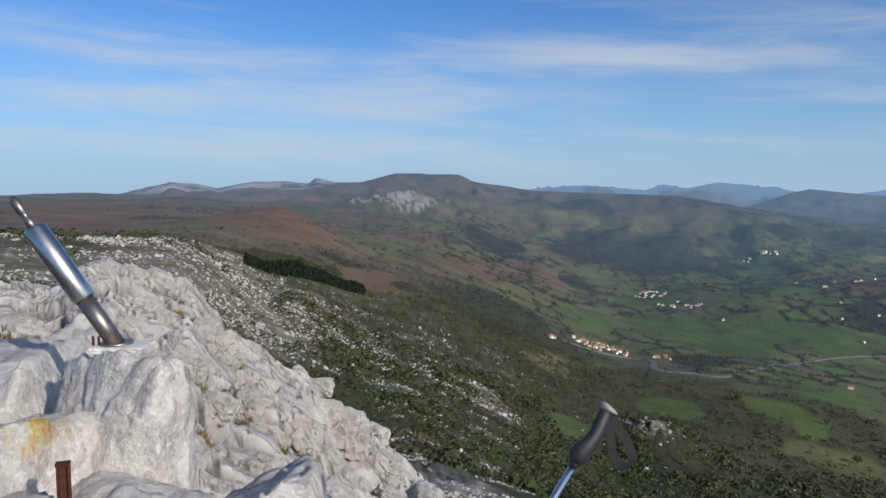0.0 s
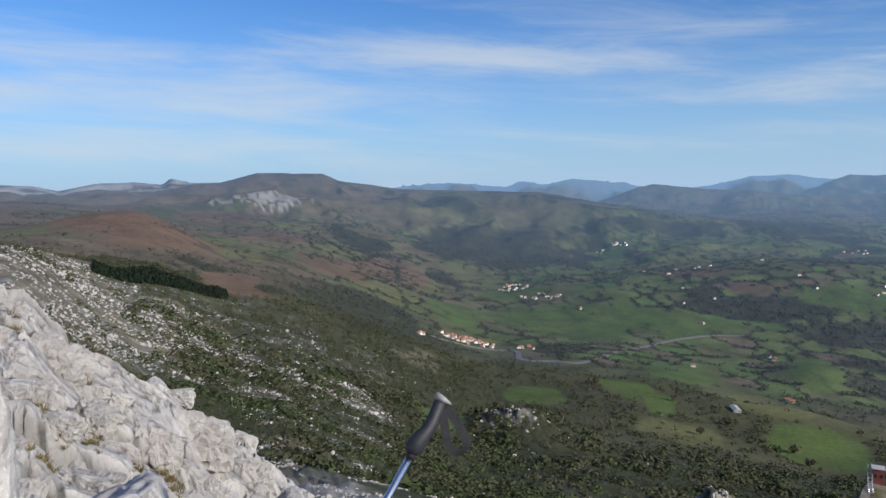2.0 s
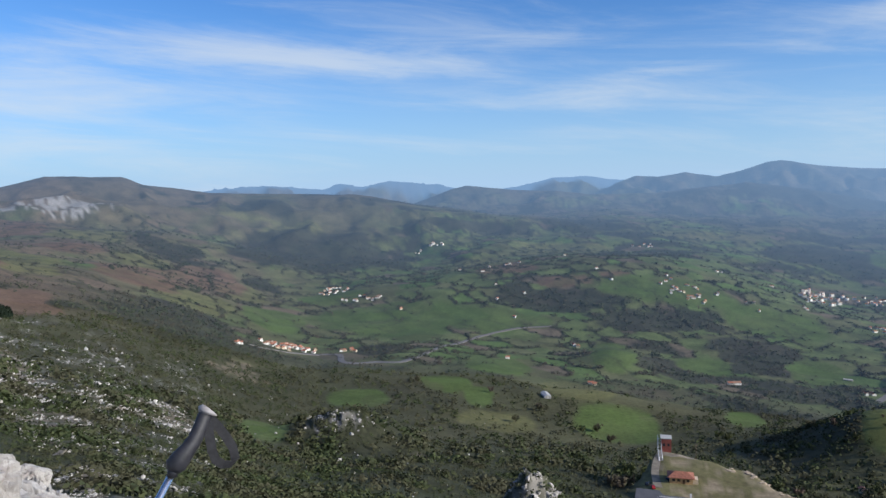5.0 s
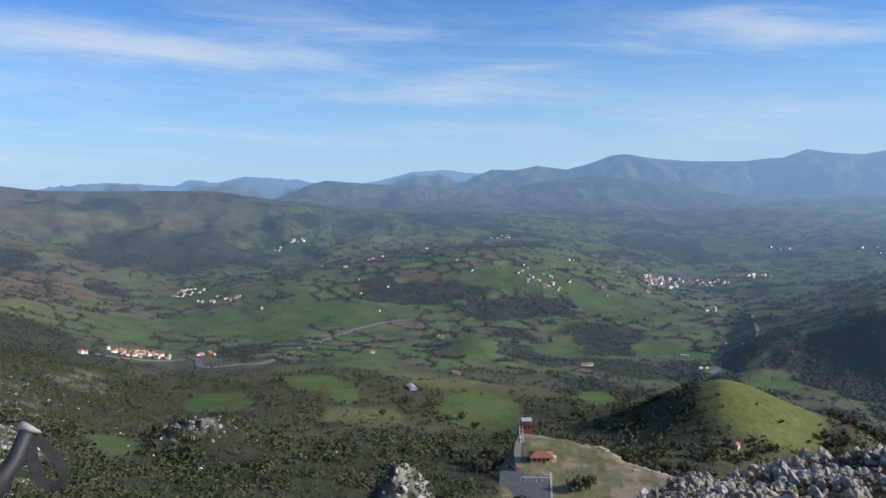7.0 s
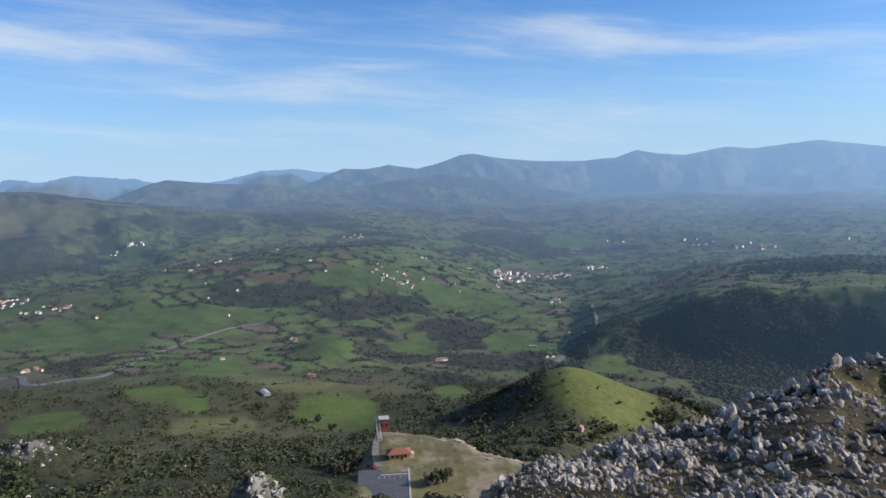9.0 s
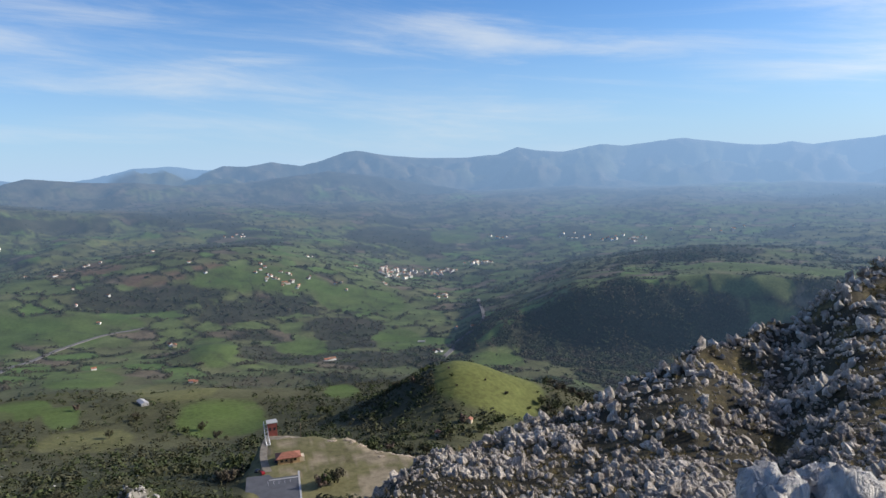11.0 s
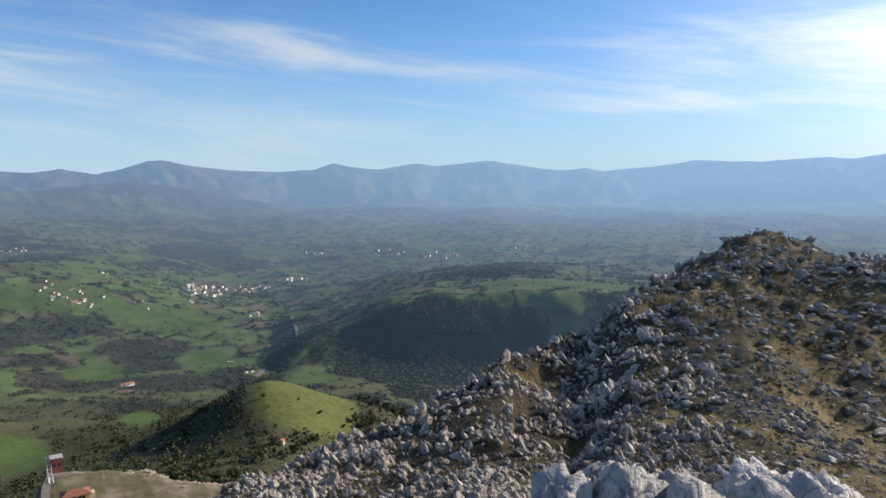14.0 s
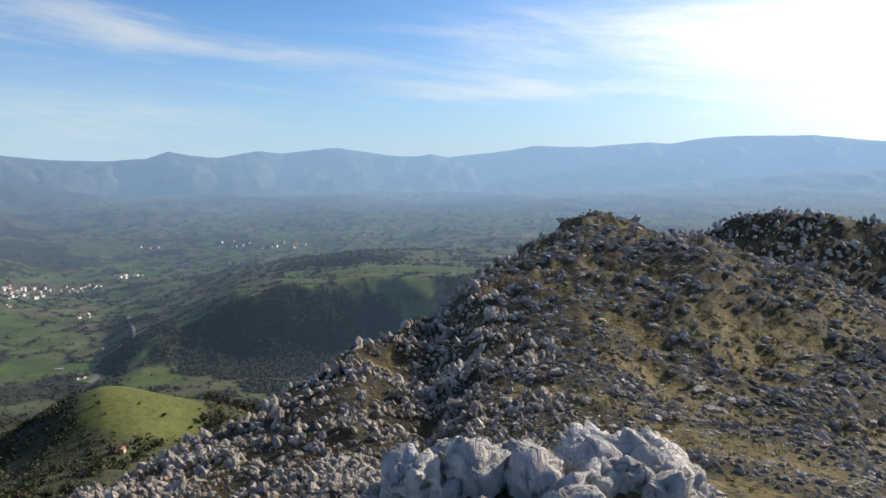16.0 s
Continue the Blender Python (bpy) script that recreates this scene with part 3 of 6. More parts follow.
class Mat:
    """A small builder of node materials."""

    def __init__(self, name, rough=0.8, metal=0.0, spec=0.3):
        self.m = bpy.data.materials.new(name)
        self.m.use_nodes = True
        self.t = self.m.node_tree
        self.b = self.t.nodes["Principled BSDF"]
        self.b.inputs["Roughness"].default_value = rough
        self.b.inputs["Metallic"].default_value = metal
        self.b.inputs["Specular IOR Level"].default_value = spec
        self.geo = self.t.nodes.new("ShaderNodeNewGeometry")
        self.pos = self.geo.outputs["Position"]

    def link(self, a, b):
        self.t.links.new(a, b)

    def local(self):
        self.pos = self.t.nodes.new("ShaderNodeTexCoord").outputs["Object"]
        return self

    def noise(self, scale, detail=4, rough=0.55, stretch=(1, 1, 1), dist=0.0):
        m = self.t.nodes.new("ShaderNodeMapping")
        m.inputs["Scale"].default_value = stretch
        self.link(self.pos, m.inputs["Vector"])
        n = self.t.nodes.new("ShaderNodeTexNoise")
        n.inputs["Scale"].default_value, n.inputs["Detail"].default_value = scale, detail
        n.inputs["Roughness"].default_value, n.inputs["Distortion"].default_value = rough, dist
        self.link(m.outputs[0], n.inputs["Vector"])
        return n.outputs["Fac"]

    def ramp(self, fac, a, b, lo=0.0, hi=1.0):
        r = self.t.nodes.new("ShaderNodeMapRange")
        r.interpolation_type = "SMOOTHSTEP"
        r.inputs["From Min"].default_value, r.inputs["From Max"].default_value = a, b
        r.inputs["To Min"].default_value, r.inputs["To Max"].default_value = lo, hi
        self.link(fac, r.inputs["Value"])
        return r.outputs[0]

    def math(self, op, a, b):
        n = self.t.nodes.new("ShaderNodeMath")
        n.operation = op
        for i, v in enumerate((a, b)):
            if isinstance(v, (int, float)):
                n.inputs[i].default_value = v
            else:
                self.link(v, n.inputs[i])
        return n.outputs[0]

    def mix(self, fac, a, b, mode="MIX"):
        n = self.t.nodes.new("ShaderNodeMix")
        n.data_type, n.blend_type = "RGBA", mode
        for key, v in (("Factor", fac), ("A", a), ("B", b)):
            if isinstance(v, (int, float)):
                n.inputs[key].default_value = v
            elif isinstance(v, tuple):
                n.inputs[key].default_value = (*v, 1)
            else:
                self.link(v, n.inputs[key])
        return n.outputs["Result"]

    def color(self, v):
        if isinstance(v, tuple):
            self.b.inputs["Base Color"].default_value = (*v, 1)
        else:
            self.link(v, self.b.inputs["Base Color"])
        return self

    def bump(self, height, strength, distance):
        n = self.t.nodes.new("ShaderNodeBump")
        n.inputs["Strength"].default_value, n.inputs["Distance"].default_value = strength, distance
        self.link(height, n.inputs["Height"])
        self.link(n.outputs[0], self.b.inputs["Normal"])
        return self

    def attribute(self, name):
        n = self.t.nodes.new("ShaderNodeAttribute")
        n.attribute_name = name
        return n

    def painted_haze(self, start, length, most=0.94):
        """Haze painted on far land and trees: emission mixed in by distance from the summit."""
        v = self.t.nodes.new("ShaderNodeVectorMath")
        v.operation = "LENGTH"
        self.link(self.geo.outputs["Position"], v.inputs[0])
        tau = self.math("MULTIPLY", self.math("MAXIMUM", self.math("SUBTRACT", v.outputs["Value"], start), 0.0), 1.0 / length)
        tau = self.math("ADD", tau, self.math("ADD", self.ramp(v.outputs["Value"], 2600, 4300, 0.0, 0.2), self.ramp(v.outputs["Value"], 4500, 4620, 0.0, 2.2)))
        # the painted haze gets thicker and brighter towards the sun
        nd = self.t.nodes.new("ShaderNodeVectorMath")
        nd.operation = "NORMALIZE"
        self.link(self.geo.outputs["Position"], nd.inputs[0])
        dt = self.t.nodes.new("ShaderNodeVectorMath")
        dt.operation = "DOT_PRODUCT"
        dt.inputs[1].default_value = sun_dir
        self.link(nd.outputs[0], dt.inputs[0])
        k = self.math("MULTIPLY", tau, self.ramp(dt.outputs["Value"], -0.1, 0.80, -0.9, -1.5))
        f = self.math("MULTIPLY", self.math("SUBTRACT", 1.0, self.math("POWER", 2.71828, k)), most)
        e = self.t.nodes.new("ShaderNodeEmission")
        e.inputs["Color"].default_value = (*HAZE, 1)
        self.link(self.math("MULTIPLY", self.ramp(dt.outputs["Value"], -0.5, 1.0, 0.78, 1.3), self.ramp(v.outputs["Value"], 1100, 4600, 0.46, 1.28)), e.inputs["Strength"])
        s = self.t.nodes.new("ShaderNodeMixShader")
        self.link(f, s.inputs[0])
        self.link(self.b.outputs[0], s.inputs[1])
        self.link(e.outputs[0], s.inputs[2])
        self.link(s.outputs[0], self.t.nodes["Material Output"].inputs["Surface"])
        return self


def ground_material(name, air):
    m = Mat(name, 0.9, 0, 0.15)
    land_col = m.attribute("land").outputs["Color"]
    rock = m.attribute("rock").outputs["Fac"]
    big, mid_, fin = m.noise(0.02, 5, 0.6), m.noise(0.25, 5, 0.65), m.noise(2.6, 6, 0.7)
    tone = m.math("ADD", m.ramp(big, 0.3, 0.7, 0.78, 1.16), m.ramp(mid_, 0.3, 0.7, -0.2, 0.2))
    c = m.mix(1.0, land_col, tone, "MULTIPLY")
    # grass tufts and lichen on the near limestone
    lich = m.math("MULTIPLY", m.ramp(fin, 0.42, 0.62), rock)
    c = m.mix(m.math("MULTIPLY", lich, 0.45), c, (0.20, 0.19, 0.17))
    crack = m.ramp(m.noise(1.1, 7, 0.75, (1.6, 0.8, 0.7), 1.2), 0.36, 0.47, 1.0, 0.0)
    c = m.mix(m.math("MULTIPLY", m.math("MULTIPLY", crack, rock), 0.55), c, (0.09, 0.075, 0.05))
    near = m.attribute("near").outputs["Fac"]
    p1, p2 = m.noise(1.7, 5, 0.7), m.noise(5.5, 5, 0.7)
    c = m.mix(m.math("MULTIPLY", m.ramp(p1, 0.44, 0.56), near), c, m.mix(m.ramp(p2, 0.4, 0.6), (0.085, 0.075, 0.025), (0.215, 0.158, 0.062)))
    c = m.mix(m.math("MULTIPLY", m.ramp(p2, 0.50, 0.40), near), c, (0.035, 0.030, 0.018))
    m.color(c)
    m.bump(m.math("ADD", m.math("MULTIPLY", mid_, 1.0), m.math("MULTIPLY", fin, 0.4)), 0.6, 0.5)
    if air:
        m.painted_haze(500, 4800)
    return m.m


MAT_GROUND = ground_material("mountain_ground", False)
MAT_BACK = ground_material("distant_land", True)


def limestone(name, base=(0.56, 0.53, 0.49), grey=(0.37, 0.35, 0.325), spread=0.16, pale=0.6):
    m = Mat(name, 0.88, 0, 0.2)
    info = m.t.nodes.new("ShaderNodeObjectInfo").outputs["Random"]
    isl = m.geo.outputs["Random Per Island"]
    a, b = m.noise(0.9, 6, 0.65), m.noise(7.0, 6, 0.7)
    flute = m.noise(5.0, 4, 0.6, (2.2, 2.2, 0.25), 0.5)
    c = m.mix(m.ramp(a, 0.38, 0.66), base, grey)
    c = m.mix(m.ramp(b, 0.50, 0.68, 0, pale), c, (0.55, 0.53, 0.49))
    c = m.mix(m.ramp(flute, 0.30, 0.46, 0.55, 0.0), c, (0.13, 0.115, 0.10))
    c = m.mix(m.ramp(m.noise(2.3, 4, 0.6), 0.62, 0.72, 0, 0.5), c, (0.36, 0.29, 0.26))
    v = m.t.nodes.new("ShaderNodeTexVoronoi")
    v.feature = "DISTANCE_TO_EDGE"
    v.inputs["Scale"].default_value = 1.5
    w = m.t.nodes.new("ShaderNodeVectorMath")
    w.operation = "ADD"
    wn = m.t.nodes.new("ShaderNodeTexNoise")
    wn.inputs["Scale"].default_value = 2.2
    m.link(m.pos, wn.inputs["Vector"])
    m.link(m.pos, w.inputs[0])
    m.link(wn.outputs["Color"], w.inputs[1])
    m.link(w.outputs[0], v.inputs["Vector"])
    crack = m.ramp(v.outputs["Distance"], 0.0, 0.02, 0.5, 0.0)
    c = m.mix(crack, c, (0.06, 0.05, 0.042))
    tone = m.math("ADD", m.math("MULTIPLY", m.math("ADD", info, isl), spread), 1.0 - spread)
    m.color(m.mix(1.0, c, tone, "MULTIPLY"))
    f2 = m.noise(32.0, 5, 0.7)
    m.bump(m.math("ADD", m.math("ADD", flute, m.math("MULTIPLY", b, 0.6)), m.math("MULTIPLY", f2, 0.3)), 0.9, 0.10)
    return m.m


MAT_STONE = limestone("limestone")
MAT_KARST = limestone("grey_karst", (0.52, 0.46, 0.385), (0.22, 0.187, 0.152), 0.45, 0.42)
MAT_RIB = limestone("pale_rib_rock", (0.76, 0.72, 0.66), (0.58, 0.54, 0.49), 0.08, 0.5)
MAT_TAN = limestone("tan_ledge_rock", (0.45, 0.36, 0.26), (0.30, 0.23, 0.16))


def crag_rock():
    m = Mat("jointed_limestone", 0.9, 0, 0.2)
    tone = m.attribute("tone").outputs["Fac"]
    a, b, f = m.noise(0.55, 6, 0.65), m.noise(3.4, 6, 0.7), m.noise(17.0, 5, 0.7)
    c = m.mix(m.ramp(a, 0.36, 0.64), (0.62, 0.59, 0.545), (0.48, 0.452, 0.415))
    c = m.mix(m.ramp(m.noise(1.3, 5, 0.65), 0.50, 0.68, 0, 0.6), c, (0.42, 0.345, 0.325))
    c = m.mix(m.ramp(b, 0.52, 0.66, 0, 0.7), c, (0.70, 0.68, 0.63))
    c = m.mix(m.ramp(b, 0.30, 0.42, 0.55, 0), c, (0.24, 0.22, 0.20))
    run = m.noise(2.1, 5, 0.65, (1.8, 1.2, 0.7), 0.9)
    c = m.mix(m.ramp(run, 0.30, 0.43, 0.6, 0), c, (0.17, 0.145, 0.125))
    c = m.mix(m.ramp(f, 0.55, 0.70, 0, 0.5), c, (0.66, 0.64, 0.60))
    c = m.mix(1.0, c, m.math("ADD", m.math("MULTIPLY", tone, 0.32), 0.84), "MULTIPLY")
    # joints and grooves are mixed towards a very dark brown
    c = m.mix(m.math("MULTIPLY", m.attribute("joint").outputs["Fac"], 0.85), c, (0.055, 0.048, 0.040))
    m.color(c)
    m.bump(m.math("ADD", m.math("ADD", run, m.math("MULTIPLY", b, 0.8)), m.math("MULTIPLY", f, 0.35)), 0.9, 0.13)
    return m.m


MAT_CRAG = crag_rock()


def leaf_material(name, a, b, air, brown=1.0):
    m = Mat(name, 0.85, 0, 0.1)
    isl = m.geo.outputs["Random Per Island"]
    c = m.mix(isl, a, b)
    c = m.mix(m.ramp(m.noise(0.035, 3), 0.40, 0.62, 0.0, brown), c, (0.082, 0.070, 0.048))
    m.color(c)
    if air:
        m.painted_haze(500, 4800)
    return m.m


MAT_LEAF = leaf_material("evergreen_scrub", (0.034, 0.049, 0.021), (0.072, 0.086, 0.036), False, 0.6)
MAT_FARLEAF = leaf_material("distant_trees", (0.050, 0.066, 0.036), (0.088, 0.098, 0.052), True)


def plain(name, col, rough=0.7, metal=0.0, var=0.25, scale=6.0, bump=0.0):
    m = Mat(name, rough, metal, 0.4).local()
    n = m.noise(scale, 5, 0.65)
    dark = tuple(k * (1 - var) for k in col)
    light = tuple(min(1, k * (1 + var)) for k in col)
    m.color(m.mix(m.ramp(n, 0.32, 0.68), dark, light))
    if bump:
        m.bump(n, 0.5, bump)
    return m.m


# ---------------------------------------------------------------- ground
def mesh_from(name, verts, faces, mat, smooth=True):
    """A mesh from vertex and face arrays (all faces with the same number of corners)."""
    verts, faces = np.asarray(verts, np.float32), np.asarray(faces, np.int32)
    me = bpy.data.meshes.new(name)
    k = faces.shape[1]
    me.vertices.add(len(verts))
    me.vertices.foreach_set("co", verts.ravel())
    me.loops.add(faces.size)
    me.loops.foreach_set("vertex_index", faces.ravel())
    me.polygons.add(len(faces))
    me.polygons.foreach_set("loop_start", np.arange(0, faces.size, k, dtype=np.int32))
    me.polygons.foreach_set("use_smooth", np.full(len(faces), smooth))
    me.update(calc_edges=True)
    me.materials.append(mat)
    return me


def sheet(name, rings, mat):
    """Part of the ground: rings of a polar grid round the summit, finer where the valley is."""
    azs = np.radians(np.concatenate([np.arange(-42, 122, STEP), np.arange(122, 318, 2.0)]))
    A, D = np.meshgrid(azs, rings)
    x, y = D * np.sin(A), D * np.cos(A)
    z = relief(x.ravel(), y.ravel()).reshape(x.shape)
    nr, na = x.shape
    i, j = np.meshgrid(np.arange(nr - 1), np.arange(na), indexing="ij")
    j2 = (j + 1) % na
    q = np.stack([i * na + j, (i + 1) * na + j, (i + 1) * na + j2, i * na + j2], -1).reshape(-1, 4)
    v = np.stack([x, y, z], -1).reshape(-1, 3)
    me = mesh_from(name, v, q[:, ::-1], mat)
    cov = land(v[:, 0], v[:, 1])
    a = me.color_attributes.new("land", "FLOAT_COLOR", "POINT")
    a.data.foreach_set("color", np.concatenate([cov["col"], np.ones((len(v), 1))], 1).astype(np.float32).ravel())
    r = me.attributes.new("rock", "FLOAT", "POINT")
    r.data.foreach_set("value", np.where(cov["d"] < 120, cov["rock"], 0).astype(np.float32))
    k = me.attributes.new("near", "FLOAT", "POINT")
    near = step(200, 120, cov["d"]) * step(44, 52, cov["az"]) * (1 - 0.85 * cov["ridge_rock"])
    k.data.foreach_set("value", near.astype(np.float32))
    return new(name, me)


STEP, R_FAR = 0.2, 900.0
rings_near = np.concatenate([[0.05, 0.4], np.geomspace(0.8, 90, 180), np.geomspace(91, R_FAR, 130)])
rings_far = np.geomspace(R_FAR, 4850, 190)
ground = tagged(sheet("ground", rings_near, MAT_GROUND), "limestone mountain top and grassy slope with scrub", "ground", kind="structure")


def facets(u, v, size, seed):
    """Tilted blocks of a jittered lattice: height of the block's face, distance to its joints, its number."""
    gx, gy = np.floor(u / size), np.floor(v / size)
    f1, f2 = np.full(u.shape, 1e9), np.full(u.shape, 1e9)
    face, num = np.zeros(u.shape), np.zeros(u.shape)
    for i in (-1, 0, 1):
        for j in (-1, 0, 1):
            cx, cy = gx + i, gy + j
            du = u - (cx + 0.1 + 0.8 * hash01(cx, cy, seed)) * size
            dv = v - (cy + 0.1 + 0.8 * hash01(cx, cy, seed + 1)) * size
            dd = np.abs(du) ** 1.5 + np.abs(dv) ** 1.5
            dd = dd ** (1 / 1.5)
            first = dd < f1
            f2 = np.where(first, f1, np.minimum(f2, dd))
            f1 = np.where(first, dd, f1)
            h = hash01(cx, cy, seed + 2)
            face = np.where(first, (h - 0.5) * size * 0.26 + du * (hash01(cx, cy, seed + 3) - 0.6) * 0.75 + dv * (hash01(cx, cy, seed + 4) - 0.5) * 0.5, face)
            num = np.where(first, h, num)
    return face, (f2 - f1) * 0.5, num


def crag_height(x, y):
    """The bare spur: jointed blocks of tilted limestone, fluted down the slope by rain."""
    az, d = polar(x, y)
    z = relief(x, y, False)
    wx, wy = x + 0.8 * (fbm(x / 1.3, y / 1.3, 3, 901) - 0.5), y + 0.8 * (fbm(x / 1.3 + 9, y / 1.3, 3, 903) - 0.5)
    u, v = -0.42 * wx + 0.91 * wy, 0.91 * wx + 0.42 * wy
    amp = np.clip(d / 14, 0.25, 1.1)
    h1, e1, c1 = facets(u * 1.15, v * 0.7, 2.3, 911)
    h2, e2, c2 = facets(u * 1.2 + 5, v * 0.8, 0.85, 921)
    z = z + amp * (h1 * 0.6 + h2 * 0.42 + (fbm(x / 4.2, y / 4.2, 4, 931) - 0.5) * 1.5)
    gape = step(0.28, 0.48, fbm(x / 2.4, y / 2.4, 2, 941))
    k1, k2 = step(0.12, 0.04, e1) * gape, step(0.055, 0.015, e2) * step(0.36, 0.5, fbm(x / 1.2, y / 1.2, 2, 943))
    z = z - amp * (0.50 * k1 + 0.13 * k2)
    flute = 1 - np.abs(2 * fbm(u / 0.30, v / 3.2, 3, 951, 0.55) - 1)
    fluted = step(0.42, 0.62, fbm(x / 4.5, y / 4.5, 2, 961))
    z = z + amp * (flute - 0.6) * 0.15 * fluted
    z = z + amp * (fbm(x / 0.28, y / 0.28, 3, 971, 0.6) - 0.5) * 0.12
    groove = fluted * step(0.42, 0.25, flute)
    out_ = np.maximum(step(-1.2, 1.2, az), step(49, 57, d))
    return z - 2.2 * out_ - 0.9 * step(3.1, 2.2, d), 0.5 * c1 + 0.5 * c2, np.clip(k1 + 0.8 * k2 + 0.3 * groove, 0, 1)


def crag_mesh():
    azs, rings = np.radians(np.arange(-43, 1.3, 0.105)), np.geomspace(2.3, 57, 520)
    A, D = np.meshgrid(azs, rings)
    x, y = D * np.sin(A), D * np.cos(A)
    z, tone, joint = crag_height(x.ravel(), y.ravel())
    nr, na = x.shape
    i, j = np.meshgrid(np.arange(nr - 1), np.arange(na - 1), indexing="ij")
    q = np.stack([i * na + j, i * na + j + 1, (i + 1) * na + j + 1, (i + 1) * na + j], -1).reshape(-1, 4)
    me = mesh_from("crag", np.stack([x.ravel(), y.ravel(), z], -1), q, MAT_CRAG, True)
    for key, value in (("tone", tone), ("joint", joint)):
        me.attributes.new(key, "FLOAT", "POINT").data.foreach_set("value", value.astype(np.float32))
    return me


crag = tagged(new("crag", crag_mesh()), "bare pale limestone spur with cracks and rain flutes", "rock")
backdrop = tagged(sheet("backdrop", rings_far, MAT_BACK), "hazy far valley with fields and mountain ranges", "backdrop", kind="structure")


# ---------------------------------------------------------------- builders
def part(name, bm, mat, parent, label=""):
    """Links a bmesh as one mesh object under a thing or a part."""
    me = bpy.data.meshes.new(name)
    bm.to_mesh(me)
    bm.free()
    me.materials.append(mat)
    ob = new(name, me)
    ob.parent = parent
    if label:
        tagged(ob, label)
    return ob


def empty(name, m, label, category, group=""):
    ob = new(name)
    ob.empty_display_size = 0.1
    ob.matrix_world = m
    return tagged(ob, label, category, group)


def box(sx, sy, sz, at=(0, 0, 0), bevel=0.0, bm=None):
    own = bm or bmesh.new()
    made = bmesh.ops.create_cube(own, size=1.0, matrix=Matrix.Translation(at) @ Matrix.Diagonal((sx, sy, sz, 1)))
    if bevel:
        edges = {e for v in made["verts"] for e in v.link_edges}
        bmesh.ops.bevel(own, geom=list(edges), offset=bevel, segments=2, affect="EDGES")
    return own


def tube(points, radii, sides=16, squash=1.0, bm=None):
    """A closed round bar through the points."""
    own = bm or bmesh.new()
    pts = [Vector(p) for p in points]
    rings, side = [], None
    for i, p in enumerate(pts):
        d = (pts[min(i + 1, len(pts) - 1)] - pts[max(i - 1, 0)]).normalized()
        if side is None:
            side = d.cross(Vector((0, 1, 0.2))).normalized()
        side = (side - d * side.dot(d)).normalized()
        up = d.cross(side)
        ring = []
        for k in range(sides):
            a = 2 * math.pi * k / sides
            ring.append(own.verts.new(p + radii[i] * (math.cos(a) * side + squash * math.sin(a) * up)))
        rings.append(ring)
    for a, b in zip(rings, rings[1:]):
        for k in range(sides):
            f = own.faces.new((a[k], a[(k + 1) % sides], b[(k + 1) % sides], b[k]))
            f.smooth = True
    own.faces.new(rings[0][::-1])
    own.faces.new(rings[-1])
    return own


def ribbon(points, width, thick, across):
    """A flat strap through the points."""
    own = bmesh.new()
    pts, across = [Vector(p) for p in points], Vector(across).normalized()
    rows = []
    for i, p in enumerate(pts):
        d = (pts[min(i + 1, len(pts) - 1)] - pts[max(i - 1, 0)]).normalized()
        w = (across - d * across.dot(d)).normalized() * width / 2
        n = d.cross(w).normalized() * thick / 2
        rows.append([own.verts.new(p + q) for q in (w + n, w - n, -w - n, n - w)])
    for a, b in zip(rows, rows[1:]):
        for k in range(4):
            own.faces.new((a[k], a[(k + 1) % 4], b[(k + 1) % 4], b[k]))
    own.faces.new(rows[0][::-1])
    own.faces.new(rows[-1])
    return own


def rock_mesh(name, seed, cuts, boxy, rough, flute, mat=None, crack=0.0, planes=0):
    """A weathered limestone block of about one metre: rounded box, broken by noise, fluted by rain."""
    bm = bmesh.new()
    bmesh.ops.create_cube(bm, size=2.0)
    bmesh.ops.subdivide_edges(bm, edges=bm.edges[:], cuts=cuts, use_grid_fill=True)
    off = Vector((seed * 7.31, seed * 3.17, seed * 1.93))
    gg = np.random.RandomState(seed)
    sides = [(Vector(gg.normal(0, 1, 3)).normalized(), gg.uniform(0.78, 1.0)) for k in range(planes)]
    for v in bm.verts:
        p = v.co.copy()
        n = p.normalized()
        r = (abs(n.x) ** boxy + abs(n.y) ** boxy + abs(n.z) ** boxy) ** (-1 / boxy)
        for w, h in sides:
            if n.dot(w) > 0.2:
                r = min(r, h / n.dot(w))
        big = noise.fractal(n * 1.1 + off, 1.0, 2.0, 3)
        small = noise.fractal(p * 3.2 + off, 0.9, 2.1, 3)
        small += 0.45 * noise.fractal(p * 10.0 + off, 0.8, 2.2, 2)
        groove = noise.noise(Vector((p.x * 5.5, p.y * 5.5, p.z * 0.7)) + off)
        cell = noise.voronoi(p * 1.7 + off)[0]
        cleft = max(0.0, 0.13 - (cell[1] - cell[0])) * crack
        v.co = n * r * (0.5 + rough * big + 0.35 * rough * small - flute * abs(groove) - cleft)
    me = bpy.data.meshes.new(name)
    bm.to_mesh(me)
    bm.free()
    me.materials.append(mat or MAT_STONE)
    me.polygons.foreach_set("use_smooth", np.full(len(me.polygons), cuts > 5))
    return me


def arrays(me):
    """Vertices and triangles of a mesh."""
    me.calc_loop_triangles()
    v = np.empty(len(me.vertices) * 3, np.float32)
    me.vertices.foreach_get("co", v)
    t = np.empty(len(me.loop_triangles) * 3, np.int32)
    me.loop_triangles.foreach_get("vertices", t)
    return v.reshape(-1, 3), t.reshape(-1, 3)


